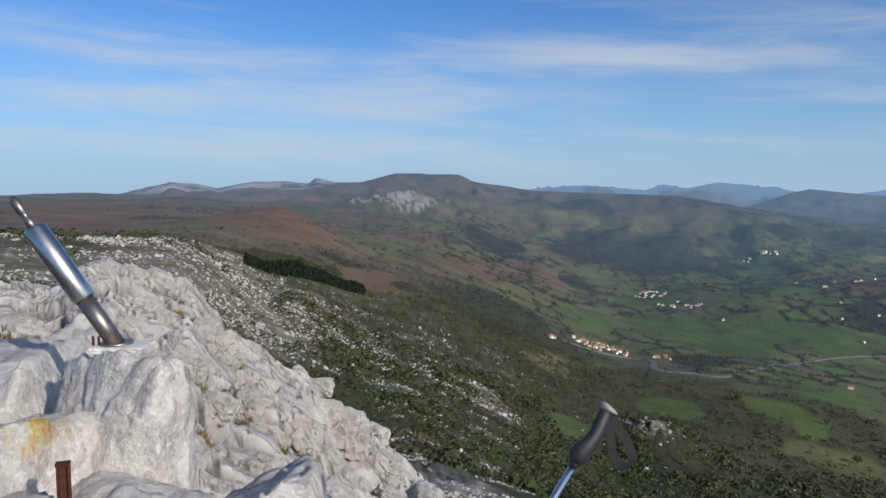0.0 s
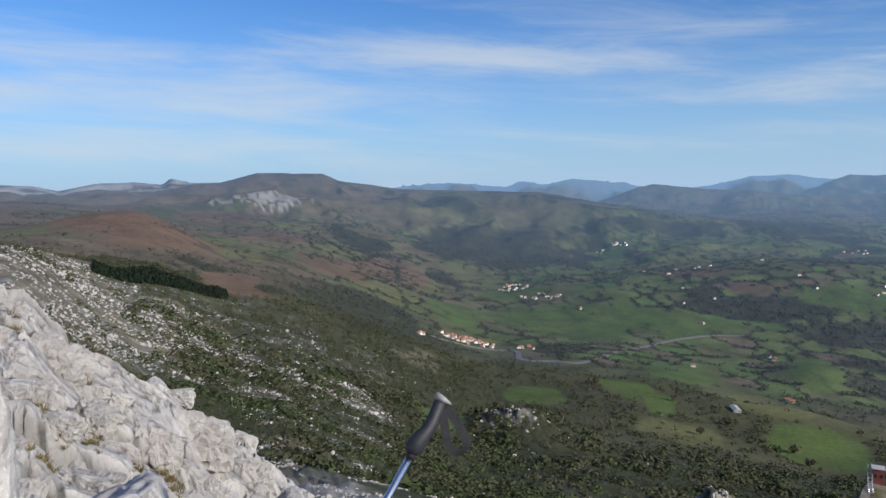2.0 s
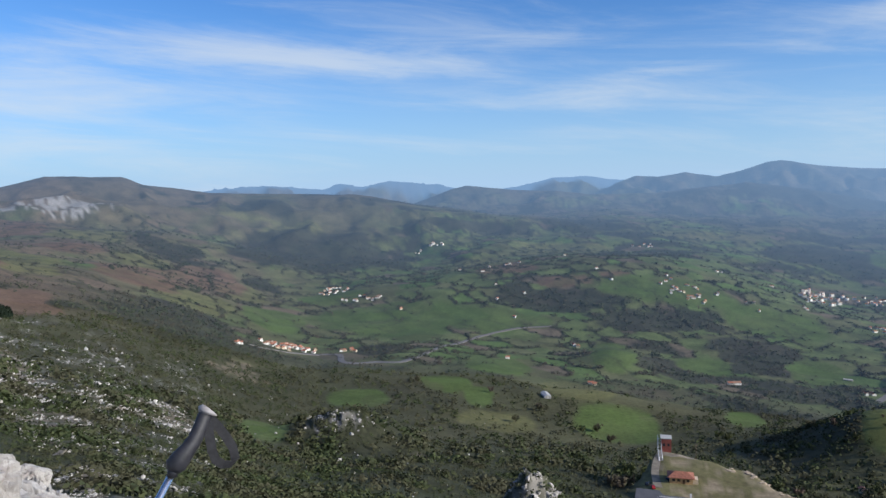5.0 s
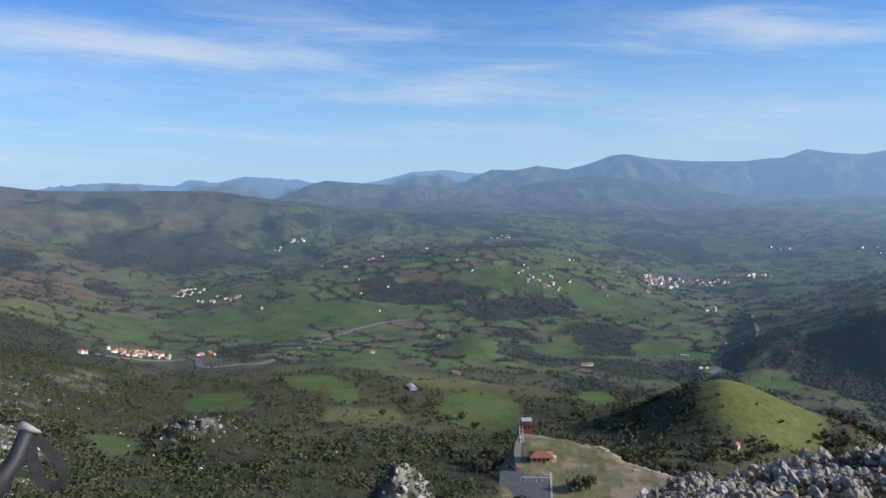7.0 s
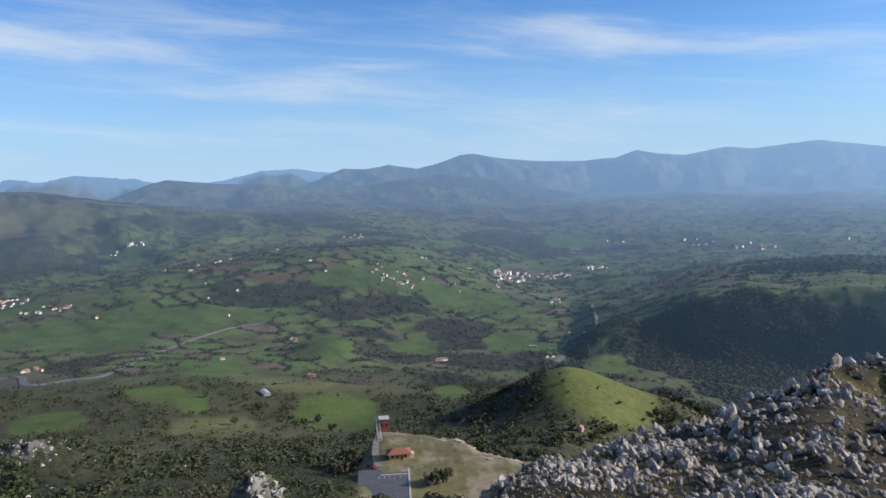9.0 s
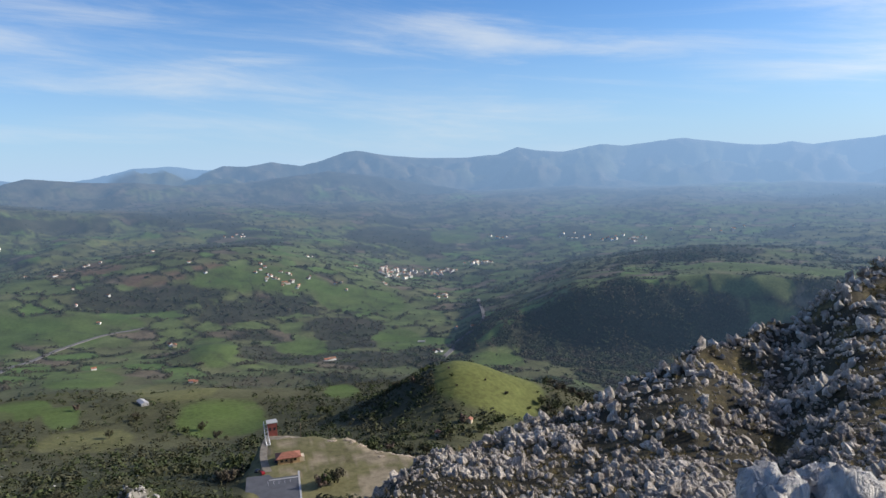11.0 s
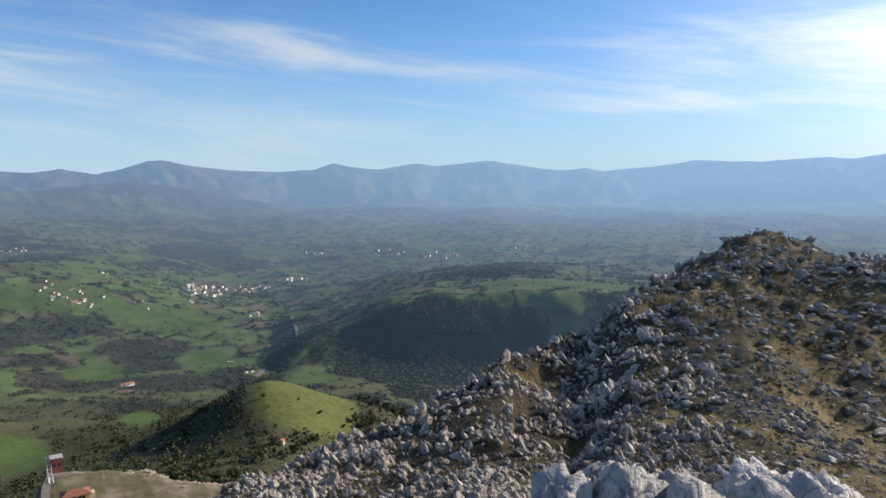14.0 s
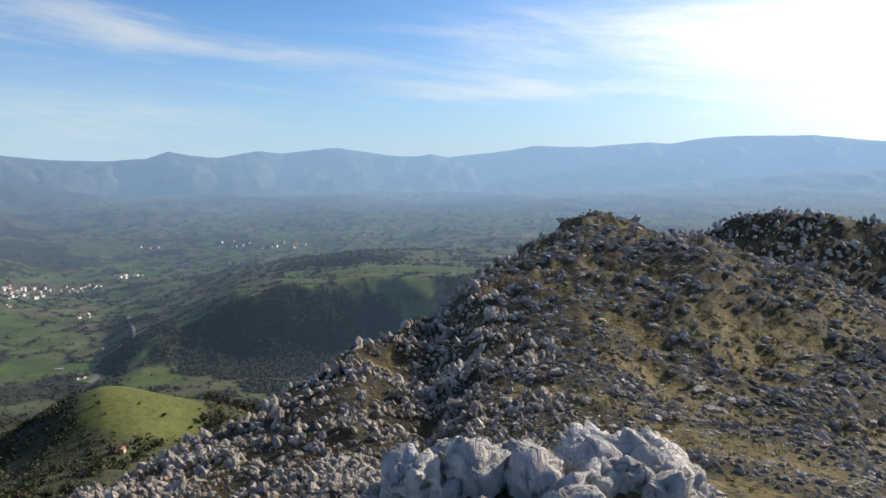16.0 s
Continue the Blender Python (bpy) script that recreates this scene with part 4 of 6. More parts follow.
def low_rock(seed):
    """An angular stone of twenty faces for the distance."""
    bm = bmesh.new()
    bmesh.ops.create_icosphere(bm, subdivisions=1, radius=0.55)
    for v in bm.verts:
        v.co = v.co * (0.8 + 0.55 * noise.noise(v.co * 2.2 + Vector((seed * 3.7, seed * 1.3, seed))))
    me = bpy.data.meshes.new("low_rock")
    bm.to_mesh(me)
    bm.free()
    return arrays(me)


def crown_template(seed, count):
    """A loose dome of leaf sprays, one unit high and wide."""
    g = np.random.RandomState(seed)
    v = []
    for k in range(count):
        a, h = g.uniform(0, 2 * math.pi), g.uniform(0.12, 1.0)
        r = 0.5 * math.sqrt(max(0.03, 1 - ((h - 0.38) / 0.64) ** 2)) * g.uniform(0.6, 1.12)
        c = np.array([r * math.cos(a), r * math.sin(a), h])
        out_ = np.array([math.cos(a), math.sin(a), (h - 0.3) * 1.6]) + g.normal(0, 0.16, 3)
        out_ /= np.linalg.norm(out_)
        s1 = np.cross(out_, g.normal(0, 1, 3))
        s1 /= np.linalg.norm(s1)
        s2 = np.cross(out_, s1)
        w = g.uniform(0.17, 0.28)
        v += [c + w * s1, c + w * (-0.5 * s1 + 0.8 * s2), c + w * (-0.5 * s1 - 0.8 * s2)]
    v = np.array(v, np.float32)
    t = np.arange(len(v), dtype=np.int32).reshape(-1, 3)
    n = np.cross(v[t[:, 1]] - v[t[:, 0]], v[t[:, 2]] - v[t[:, 0]])
    mid = v[t].mean(1) - np.array([0, 0, 0.3], np.float32)
    flip = (n * mid).sum(1) < 0
    t[flip] = t[flip][:, ::-1]
    return v, t


def strew(name, shapes, xyz, size, g, mat, tilt=0.0, smooth=False, lean=None, spread=math.pi, turn=0.0):
    """One mesh of many copies of the shapes, at the places and sizes (x, y, z) given."""
    vs, ts, base = [], [], 0
    pick = g.randint(0, len(shapes), len(xyz))
    for s, (v, t) in enumerate(shapes):
        sel = pick == s
        n = int(sel.sum())
        if not n:
            continue
        a = turn + g.uniform(-spread, spread, n)
        c, sn = np.cos(a)[:, None], np.sin(a)[:, None]
        p = v[None] * size[sel][:, None, :]
        q = np.stack([p[..., 0] * c - p[..., 1] * sn, p[..., 0] * sn + p[..., 1] * c, p[..., 2]], -1)
        if tilt:
            tx, ty = g.normal(0, tilt, (2, n, 1))
            if lean is not None:
                tx, ty = tx + lean[0], ty + lean[1]
            q[..., 0] += tx * q[..., 2]
            q[..., 1] += ty * q[..., 2]
        q = q + xyz[sel][:, None, :]
        vs.append(q.reshape(-1, 3))
        ts.append((t[None] + (np.arange(n) * len(v))[:, None, None] + base).reshape(-1, 3))
        base += n * len(v)
    return new(name, mesh_from(name, np.concatenate(vs), np.concatenate(ts), mat, smooth))


def at(b, d, lift=0.0):
    """A place on the ground by bearing and distance from the summit."""
    x, y = d * math.sin(radians(b)), d * math.cos(radians(b))
    return x, y, float(relief(np.array([x]), np.array([y]))[0]) + lift


# ---------------------------------------------------------------- scrub, hedges and woods
rng = np.random.RandomState(7)
count = 150000
b_ = rng.uniform(-40, 121, count)
d_ = np.exp(rng.uniform(math.log(85), math.log(3500), count))
x_, y_ = d_ * np.sin(np.radians(b_)), d_ * np.cos(np.radians(b_))
cov = land(x_, y_)
chance = np.maximum.reduce([cov["wood"] * 0.95, cov["hedge"] * 0.9, cov["scrub"] * 0.9 * (1 - 0.5 * cov["rock"])])
chance = chance * (1 - 0.6 * step(2100, 2600, d_))
chance = np.maximum(chance, 0.008 * (1 - cov["meadow"]) * (d_ > 300))
in_park = terrace_mask(b_, d_, 4.0) > 0.2
# clearings round the hamlets
CLEAR = [(12.6, 1150, 2.7, 44), (17.6, 1165, 1.1, 26), (53.6, 2057, 1.1, 100), (57.0, 2076, 1.5, 52), (44.6, 1727, 1.8, 70), (16.4, 1828, 1.3, 70), (60.3, 2178, 1.7, 45)]
keep = (rng.uniform(0, 1, count) < chance) & ~in_park & ((patch(b_, d_, CLEAR, 0.0) < 0.5) | (rng.uniform(0, 1, count) < 0.12))
x_, y_, d_, b_ = x_[keep], y_[keep], d_[keep], b_[keep]
hb = rng.uniform(0, 100, 240000)
hd = np.exp(rng.uniform(math.log(800), math.log(3500), 240000))
hx, hy = hd * np.sin(np.radians(hb)), hd * np.cos(np.radians(hb))
hl = land(hx, hy)
hk = ((hl["hedge"] > 0.45) & (rng.uniform(0, 1, len(hd)) < 0.6)) | ((hl["wood"] > 0.5) & (hb > 56) & (hd > 850) & (hd < 1700))
hk = hk & (patch(hb, hd, CLEAR, 0.0) < 0.5) & (rng.uniform(0, 1, len(hd)) > 0.65 * step(2000, 2600, hd))
x_, y_, d_, b_ = (np.concatenate([u, w[hk]]) for u, w in ((x_, hx), (y_, hy), (d_, hd), (b_, hb)))
z_ = relief(x_, y_)
tall = np.where((d_ < 480) | ((b_ < 14) & (d_ < 950)), np.clip(0.0045 * d_, 0.6, 3.6) * rng.uniform(0.65, 1.35, len(d_)), rng.uniform(2.2, 5.2, len(d_))) * np.where(d_ > 1500, 1.3, 1)
tall = tall * np.where(d_ < 480, 0.85 + 1.35 * step(0.42, 0.60, fbm(x_ / 14, y_ / 14, 3, 607)), 1.0)
wide = tall * rng.uniform(1.0, 1.7, len(d_)) * np.where(d_ > 900, 1.25, 1.0)
crowns_near = [crown_template(100 + k, 10) for k in range(6)]
crowns_far = [crown_template(200 + k, 8) for k in range(6)]
for nm, sel, shapes, mat, lab in (("scrub", d_ < R_FAR, crowns_near, MAT_LEAF, "dark evergreen scrub and low oaks on the slope"),
                                  ("far_woods", d_ >= R_FAR, crowns_far, MAT_FARLEAF, "distant hedges and woods between green fields")):
    size = np.stack([wide[sel], wide[sel], tall[sel]], 1)
    tagged(strew(nm, shapes, np.stack([x_[sel], y_[sel], z_[sel] - 0.15 * tall[sel]], 1), size, rng, mat), lab, "trees", kind="stuff")

# the planted pine wood: tall narrow crowns
pn = 2600
pb, pd = rng.uniform(-15.6, -6.4, pn), rng.uniform(-1, 1, pn)
pd = 612 + (pb + 15.4) * 13 + pd * 20 * np.sqrt(np.clip(1 - ((pb + 11) / 4.9) ** 2, 0.1, 1))
px_, py_ = pd * np.sin(np.radians(pb)), pd * np.cos(np.radians(pb))
ph = rng.uniform(7, 11, pn) * (0.7 + 0.6 * fbm(px_ / 30, py_ / 30, 2, 991))
tagged(strew("pine_wood", crowns_near, np.stack([px_, py_, relief(px_, py_) - 0.5], 1), np.stack([ph * 0.5, ph * 0.5, ph], 1), rng,
             leaf_material("pine_needles", (0.010, 0.018, 0.012), (0.020, 0.029, 0.017), False, 0.0)), "dark planted pine wood on the hillside", "trees", kind="stuff")

# ---------------------------------------------------------------- limestone on the slopes
blades = [arrays(rock_mesh("blade", 20 + k, 1, 1.7, 0.26, 0.16)) for k in range(12)]
lumps = [low_rock(40 + k) for k in range(12)]
spikes = [low_rock(70 + k) for k in range(12)]
count = 66000
b_ = rng.uniform(-41, 34, count)
d_ = np.exp(rng.uniform(np.where(b_ > 0, math.log(24), math.log(50)), math.log(720)))
x_, y_ = d_ * np.sin(np.radians(b_)), d_ * np.cos(np.radians(b_))
cov = land(x_, y_)
clump = fbm(x_ / 26, y_ / 8, 4, 77, 0.6)
knoll = np.exp(-(((b_ - 16.4) / 2.6) ** 2 + ((d_ - 412) / 12) ** 2)) + np.exp(-(((b_ - 32.9) / 3.2) ** 2 + ((d_ - 147) / 9) ** 2))
keep = rng.uniform(0, 1, count) < np.clip(cov["paved"] * step(0.40, 0.56, clump) * 0.75 + cov["rock"] * step(0.36, 0.60, clump) * 0.78 * (1 - 0.30 * step(-8, -2, b_) * step(95, 140, d_)) * (1 - 0.92 * step(3, 10, b_) * step(95, 140, d_)) + 0.005 + knoll * 1.1 * step(0.30, 0.46, clump), 0, 1)
x_, y_, d_ = x_[keep], y_[keep], d_[keep]
s_ = (1 + 0.35 * np.minimum(knoll[keep], 1)) * np.clip(0.0028 * d_, 0.22, 1.2) * np.exp(rng.normal(-0.15, 0.4, len(d_)))
tagged(strew("limestone_pavement", lumps, np.stack([x_, y_, relief(x_, y_) + 0.1 * s_], 1),
             np.stack([s_ * 1.3, s_, s_ * 0.85], 1), rng, MAT_STONE, 0.25), "pale limestone boulders scattered over the scrub slope", "rocks", kind="stuff")

# karst on the ridge: upright fluted clints standing in ribs, flatter strata on the grassy side
clints = [arrays(rock_mesh("clint", 20 + k, 2, 2.4, 0.20, 0.20)) for k in range(14)]
count = 150000
b_ = rng.uniform(42, 121, count)
d_ = np.exp(rng.uniform(math.log(4.4), math.log(200), count))
x_, y_ = d_ * np.sin(np.radians(b_)), d_ * np.cos(np.radians(b_))
rib = ridge_ribs(x_, y_)
grassy = step(84, 100, b_ + 22 * (fbm(x_ / 7, y_ / 7, 3, 619) - 0.5)) * step(150, 110, d_)
open_ = grassy * 0.055 - 0.05 + 0.12 * (fbm(x_ / (3 + 0.10 * d_), y_ / (3 + 0.10 * d_), 3, 431) - 0.45)
clump = step(0.40, 0.58, fbm(x_ / (1.2 + 0.03 * d_), y_ / (1.2 + 0.03 * d_), 2, 433))
keep = rng.uniform(0, 1, count) < step(0.50 + open_, 0.58 + open_, rib) * np.where(grassy > 0.6, 0.62, 0.62) * (0.35 + 0.65 * clump) * np.where(d_ < 9, 0.4, 1.0) + 0.012 + 0.45 * ((d_ > 105) & (b_ > 99))
x_, y_, d_, b_, grassy, rib = x_[keep], y_[keep], d_[keep], b_[keep], grassy[keep], rib[keep]
s_ = np.clip(np.where(d_ > 110, 0.0036, 0.0052 - 0.0007 * step(12, 60, d_)) * d_, 0.06, 0.5) * np.where(grassy > 0.6, 0.66, 1.0) * np.exp(np.clip(rng.normal(-0.2, 0.65, len(d_)), -1.2, 1.0)) * (0.8 + 0.5 * step(0.55, 0.75, rib))
for nm, sel, shapes, stretch, turn, spread in (("karst_clints", (d_ < 9) & (grassy < 0.6), clints, (1.0, 0.78, 1.2), 0.0, math.pi), ("karst_blades", (d_ >= 9) & (d_ < 19) & (grassy < 0.6), blades, (1.0, 0.78, 1.2), 0.0, math.pi),
                                               ("karst_ridge", (d_ >= 19) & (grassy < 0.6), spikes, (1.05, 0.85, 1.2), 0.0, math.pi),
                                               ("karst_strata", grassy >= 0.6, lumps, (1.8, 0.9, 0.9), 0.93, 0.7)):
    n = int(sel.sum())
    tall = rng.uniform(0.6, 1.5, n)
    tagged(strew(nm, shapes, np.stack([x_, y_, relief(x_, y_) + 0.16 * s_], 1)[sel],
                 np.stack([s_[sel] * stretch[0], s_[sel] * stretch[1], s_[sel] * stretch[2] * tall], 1), rng, MAT_KARST, 0.22, lean=(-0.12, 0.1), spread=spread, turn=turn),
           "upright fluted grey limestone clints covering the rocky ridge" if turn == 0 else "tilted grey limestone strata in the mountain grass", "rocks", kind="stuff")

# loose flat stones on the grassy side
count = 26000
b_ = rng.uniform(80, 121, count)
d_ = np.exp(rng.uniform(math.log(5), math.log(110), count))
x_, y_ = d_ * np.sin(np.radians(b_)), d_ * np.cos(np.radians(b_))
keep = rng.uniform(0, 1, count) < step(0.46, 0.62, fbm((0.8 * x_ + 0.6 * y_) / 6, (0.8 * y_ - 0.6 * x_) / 2, 3, 441)) * 0.5
x_, y_, d_ = x_[keep], y_[keep], d_[keep]
s_ = np.clip(0.0050 * d_, 0.04, 0.5) * np.exp(rng.normal(-0.3, 0.5, len(d_)))
tagged(strew("scree", [low_rock(120 + k) for k in range(8)], np.stack([x_, y_, relief(x_, y_) + 0.02 * s_], 1), np.stack([s_ * 1.5, s_, s_ * 0.55], 1), rng, MAT_KARST, 0.2),
       "flat grey stones lying in the mountain grass", "rocks", kind="stuff")

# ---------------------------------------------------------------- roads and car park
MAT_ROAD = plain("worn_asphalt", (0.16, 0.155, 0.15), 0.85, 0, 0.2, 0.4)
MAT_TRACK = plain("dirt_track", (0.22, 0.19, 0.145), 0.95, 0, 0.25, 0.3)


def road(name, line, width, mat, label):
    """A strip laid on the ground along bearings and distances."""
    bs, ds = [p[0] for p in line], [p[1] for p in line]
    s = np.linspace(0, len(line) - 1, 60)
    bb, dd = smooth_interp(s, range(len(line)), bs), smooth_interp(s, range(len(line)), ds)
    x, y = dd * np.sin(np.radians(bb)), dd * np.cos(np.radians(bb))
    tx, ty = np.gradient(x), np.gradient(y)
    k = np.hypot(tx, ty)
    nx, ny = -ty / k * width / 2, tx / k * width / 2
    lift = 0.9 if dd.mean() > 500 else 0.06
    v, n = [], len(s)
    for sx in (1, 0, -1):
        v.append(np.stack([x + sx * nx, y + sx * ny, relief(x + sx * nx, y + sx * ny) + lift], 1))
    v[0][:, 2] = v[2][:, 2] = v[1][:, 2]
    low = [q - np.array([0, 0, 0.6 + lift]) for q in (v[0], v[2])]
    v = np.concatenate([v[0], v[2], low[0], low[1]])
    f = []
    for i in range(n - 1):
        f += [(i, i + 1, n + i + 1, n + i), (i + 1, i, 2 * n + i, 2 * n + i + 1), (n + i, n + i + 1, 3 * n + i + 1, 3 * n + i)]
    return tagged(new(name, mesh_from(name, v, np.array(f), mat, False)), label, "road", kind="structure")


road("road_village", [(9.5, 1010), (13, 1105), (16.5, 1116), (17, 985), (19.5, 985), (22.2, 1004), (26.7, 1273), (30.8, 1405), (34, 1440)], 9.0, MAT_ROAD, "narrow pale country road to the village")
road("road_gorge", [(56.8, 1080), (57.6, 1160), (58.5, 1248), (59.2, 1265), (60.6, 1323), (60.2, 1604)], 9, MAT_ROAD, "grey road winding up the gorge")
road("road_track", [(-4.4, 143), (-2.6, 190), (-3.3, 240), (-1.5, 300), (0.6, 330)], 2.4, MAT_TRACK, "pale dirt track through the scrub")
road("road_terrace", [(42.6, 352), (42.4, 372), (42.7, 392), (43.6, 404)], 7, MAT_TRACK, "dusty gravel drive from the car park")
road("road_path", [(43.2, 392), (44.6, 396), (46.0, 400), (47.2, 406)], 3.2, MAT_TRACK, "trodden bare path on the grass terrace")

cx, cy, cz = at(42.7, 332)
MAT_LOT = plain("car_park_asphalt", (0.10, 0.10, 0.105), 0.8, 0, 0.15, 0.2)
MAT_KERB = plain("pale_concrete", (0.45, 0.44, 0.42), 0.9, 0, 0.15, 2.0)
lot = new("car_park", None)
lot.matrix_world = pose(cx, cy, -150.85, 0, 0, -44)
tagged(lot, "grey asphalt car park with a pale kerb", "car park", kind="structure")
part("asphalt", box(25, 34, 0.4, (0, 0, 0), 0.05), MAT_LOT, lot)
for sx, sy, ox, oy in ((0.9, 34, 12.8, 0), (14, 0.9, 5.6, 10)):
    part("kerb", box(sx, sy, 0.5, (ox, oy, 0.12), 0.05), MAT_KERB, lot)
for k in range(5):
    part("parking_line", box(0.10, 4.0, 0.012, (-2 + 2.6 * k, 7.0, 0.21)), plain("road_paint", (0.7, 0.7, 0.68), 0.7) if k == 0 else bpy.data.materials["road_paint"], lot)

# ---------------------------------------------------------------- houses
MAT_ROOF = plain("red_roof_tiles", (0.40, 0.17, 0.105), 0.85, 0, 0.35, 0.8)
MAT_ROOF_B = plain("brown_roof_tiles", (0.30, 0.17, 0.11), 0.85, 0, 0.35, 0.8)
MAT_WALL = plain("whitewashed_wall", (0.78, 0.76, 0.70), 0.9, 0, 0.08, 0.7)
MAT_WALL_B = plain("cream_wall", (0.66, 0.55, 0.40), 0.9, 0, 0.12, 0.7)
MAT_GREY = plain("grey_concrete", (0.42, 0.41, 0.39), 0.9, 0, 0.15, 0.7)
MAT_GLASS = plain("dark_window", (0.03, 0.035, 0.04), 0.15)
MAT_DOOR = plain("brown_door", (0.12, 0.06, 0.03), 0.6)


def house(w, l, h, roof_h, wall, roof, label, chimney=True):
    """A gabled farmhouse: walls, overhanging roof, windows with sills, a door and a chimney."""
    ob = empty("house", Matrix(), label, "house", "houses in the valley")
    bm = bmesh.new()
    base, eave = -3.0, h
    pts = [(-w / 2, -l / 2), (w / 2, -l / 2), (w / 2, l / 2), (-w / 2, l / 2)]
    lo = [bm.verts.new((x, y, base)) for x, y in pts]
    hi = [bm.verts.new((x, y, eave)) for x, y in pts]
    ridge = [bm.verts.new((0, -l / 2, eave + roof_h)), bm.verts.new((0, l / 2, eave + roof_h))]
    for k in range(4):
        bm.faces.new((lo[k], lo[(k + 1) % 4], hi[(k + 1) % 4], hi[k]))
    bm.faces.new((hi[0], hi[1], ridge[0]))
    bm.faces.new((hi[2], hi[3], ridge[1]))
    part("wall", bm, wall, ob)
    bm = bmesh.new()
    o, t = 0.6, 0.25
    prof = [(-w / 2 - o, eave - o * roof_h / (w / 2)), (0, eave + roof_h + 0.05), (w / 2 + o, eave - o * roof_h / (w / 2))]
    prof += [(x, z + t) for x, z in prof[::-1]]
    ends = [[bm.verts.new((x, y, z)) for x, z in prof] for y in (-l / 2 - o, l / 2 + o)]
    for k in range(6):
        bm.faces.new((ends[0][k], ends[0][(k + 1) % 6], ends[1][(k + 1) % 6], ends[1][k]))
    bm.faces.new(ends[0][::-1])
    bm.faces.new(ends[1])
    part("roof", bm, roof, ob)
    if chimney:
        part("chimney", box(0.8, 0.8, 1.8, (w * 0.2, l * 0.2, eave + roof_h * 0.75), 0.05), wall, ob)
    for sy in (-1, 1):
        for k in (-0.26, 0.26):
            part("window", box(1.1, 0.12, 1.3, (k * w, sy * (l / 2 + 0.03), h * 0.62)), MAT_GLASS, ob)
    for k in (-0.28, 0.05, 0.32):
        part("window", box(0.12, 1.1, 1.3, (w / 2 + 0.03, k * l, h * 0.62)), MAT_GLASS, ob)
        part("window", box(0.12, 1.1, 1.3, (-w / 2 - 0.03, k * l, h * 0.62)), MAT_GLASS, ob)
    part("door", box(0.14, 1.4, 2.2, (w / 2 + 0.04, -0.12 * l, 1.1), 0.03), MAT_DOOR, ob)
    return ob


KINDS = [house(9, 12, 5.2, 2.4, MAT_WALL, MAT_ROOF, "white farmhouse with a red tiled roof among green fields"),
         house(8, 10, 5.6, 2.2, MAT_WALL_B, MAT_ROOF, "cream house with a red tiled roof in the valley"),
         house(10, 17, 4.6, 2.4, MAT_WALL, MAT_ROOF_B, "long white farmhouse with a brown tiled roof"),
         house(12, 16, 11.0, 1.8, MAT_WALL, MAT_ROOF_B, "tall white town house with a brown roof"),
         house(9, 22, 3.2, 1.5, MAT_GREY, MAT_KERB, "long low grey farm shed", False)]
# bearing, distance, spread in degrees and metres, how many, kinds
CLUSTERS = [(12.6, 1150, 2.5, 30, 38, (0, 1, 2, 0)), (17.6, 1165, 0.9, 18, 6, (0, 1)), (8.9, 985, 0.4, 8, 3, (0,)), (16.4, 1828, 1.2, 60, 18, (0, 1, 2)),
            (19.0, 1693, 1.1, 26, 10, (0, 2)), (21.8, 1573, 0.2, 8, 2, (1, 2)), (17.0, 1687, 0.4, 12, 2, (2,)), (24.0, 2522, 1.5, 30, 10, (0, 3)),
            (44.6, 1727, 1.7, 60, 18, (0, 1, 2)), (43.0, 1793, 1.0, 50, 5, (0,)), (53.6, 2057, 1.6, 90, 46, (0, 3, 3)), (57.0, 2076, 1.5, 45, 26, (0, 3, 2)),
            (60.3, 2178, 1.5, 36, 18, (0, 2, 3)), (57.3, 1691, 0.8, 36, 7, (0, 2)), (71.7, 2407, 1.8, 60, 18, (0, 3)), (68.0, 2525, 1.2, 60, 9, (0, 3)),
            (62.0, 2653, 0.8, 40, 6, (0, 3)), (40.9, 2565, 1.6, 30, 7, (0,)), (80.0, 2483, 5.0, 60, 8, (0, 3)), (33.0, 1888, 7.0, 330, 12, (0, 2)), (50.0, 1857, 4.0, 260, 8, (0, 2))]
SINGLE = [(35.8, 1312, 0), (36.1, 1303, 1), (37.1, 962, 0), (37.4, 955, 1), (30.4, 1111, 0), (33.5, 756, 4), (47.6, 1129, 0), (48.0, 1135, 2), (31.0, 1499, 0),
          (46.5, 2026, 2), (46.8, 2041, 4), (48.6, 1738, 0), (58.3, 1369, 2), (59.7, 1305, 2), (56.5, 1165, 0), (56.9, 1173, 2), (55.4, 1281, 4), (59.2, 507, 1), (56.6, 479, 1)]
spots = [(b, d, k) for b, d, k in SINGLE]
for b, d, sb, sd, n, kinds in CLUSTERS:
    for k in range(n):
        a, r = rng.uniform(0, 2 * math.pi), math.sqrt(rng.uniform(0, 1))
        spots.append((b + sb * r * math.cos(a), d + sd * r * math.sin(a), kinds[rng.randint(len(kinds))]))
used = set()
for b, d, k in spots:
    m = pose(*at(b, d), 0, 0, rng.uniform(-40, 40) + (90 if rng.uniform() < 0.4 else 0) - b) @ Matrix.Scale(0.62 if d < 700 else 0.76, 4)
    if k in used:
        copy_thing(KINDS[k], m)
    else:
        KINDS[k].matrix_world = m
        used.add(k)

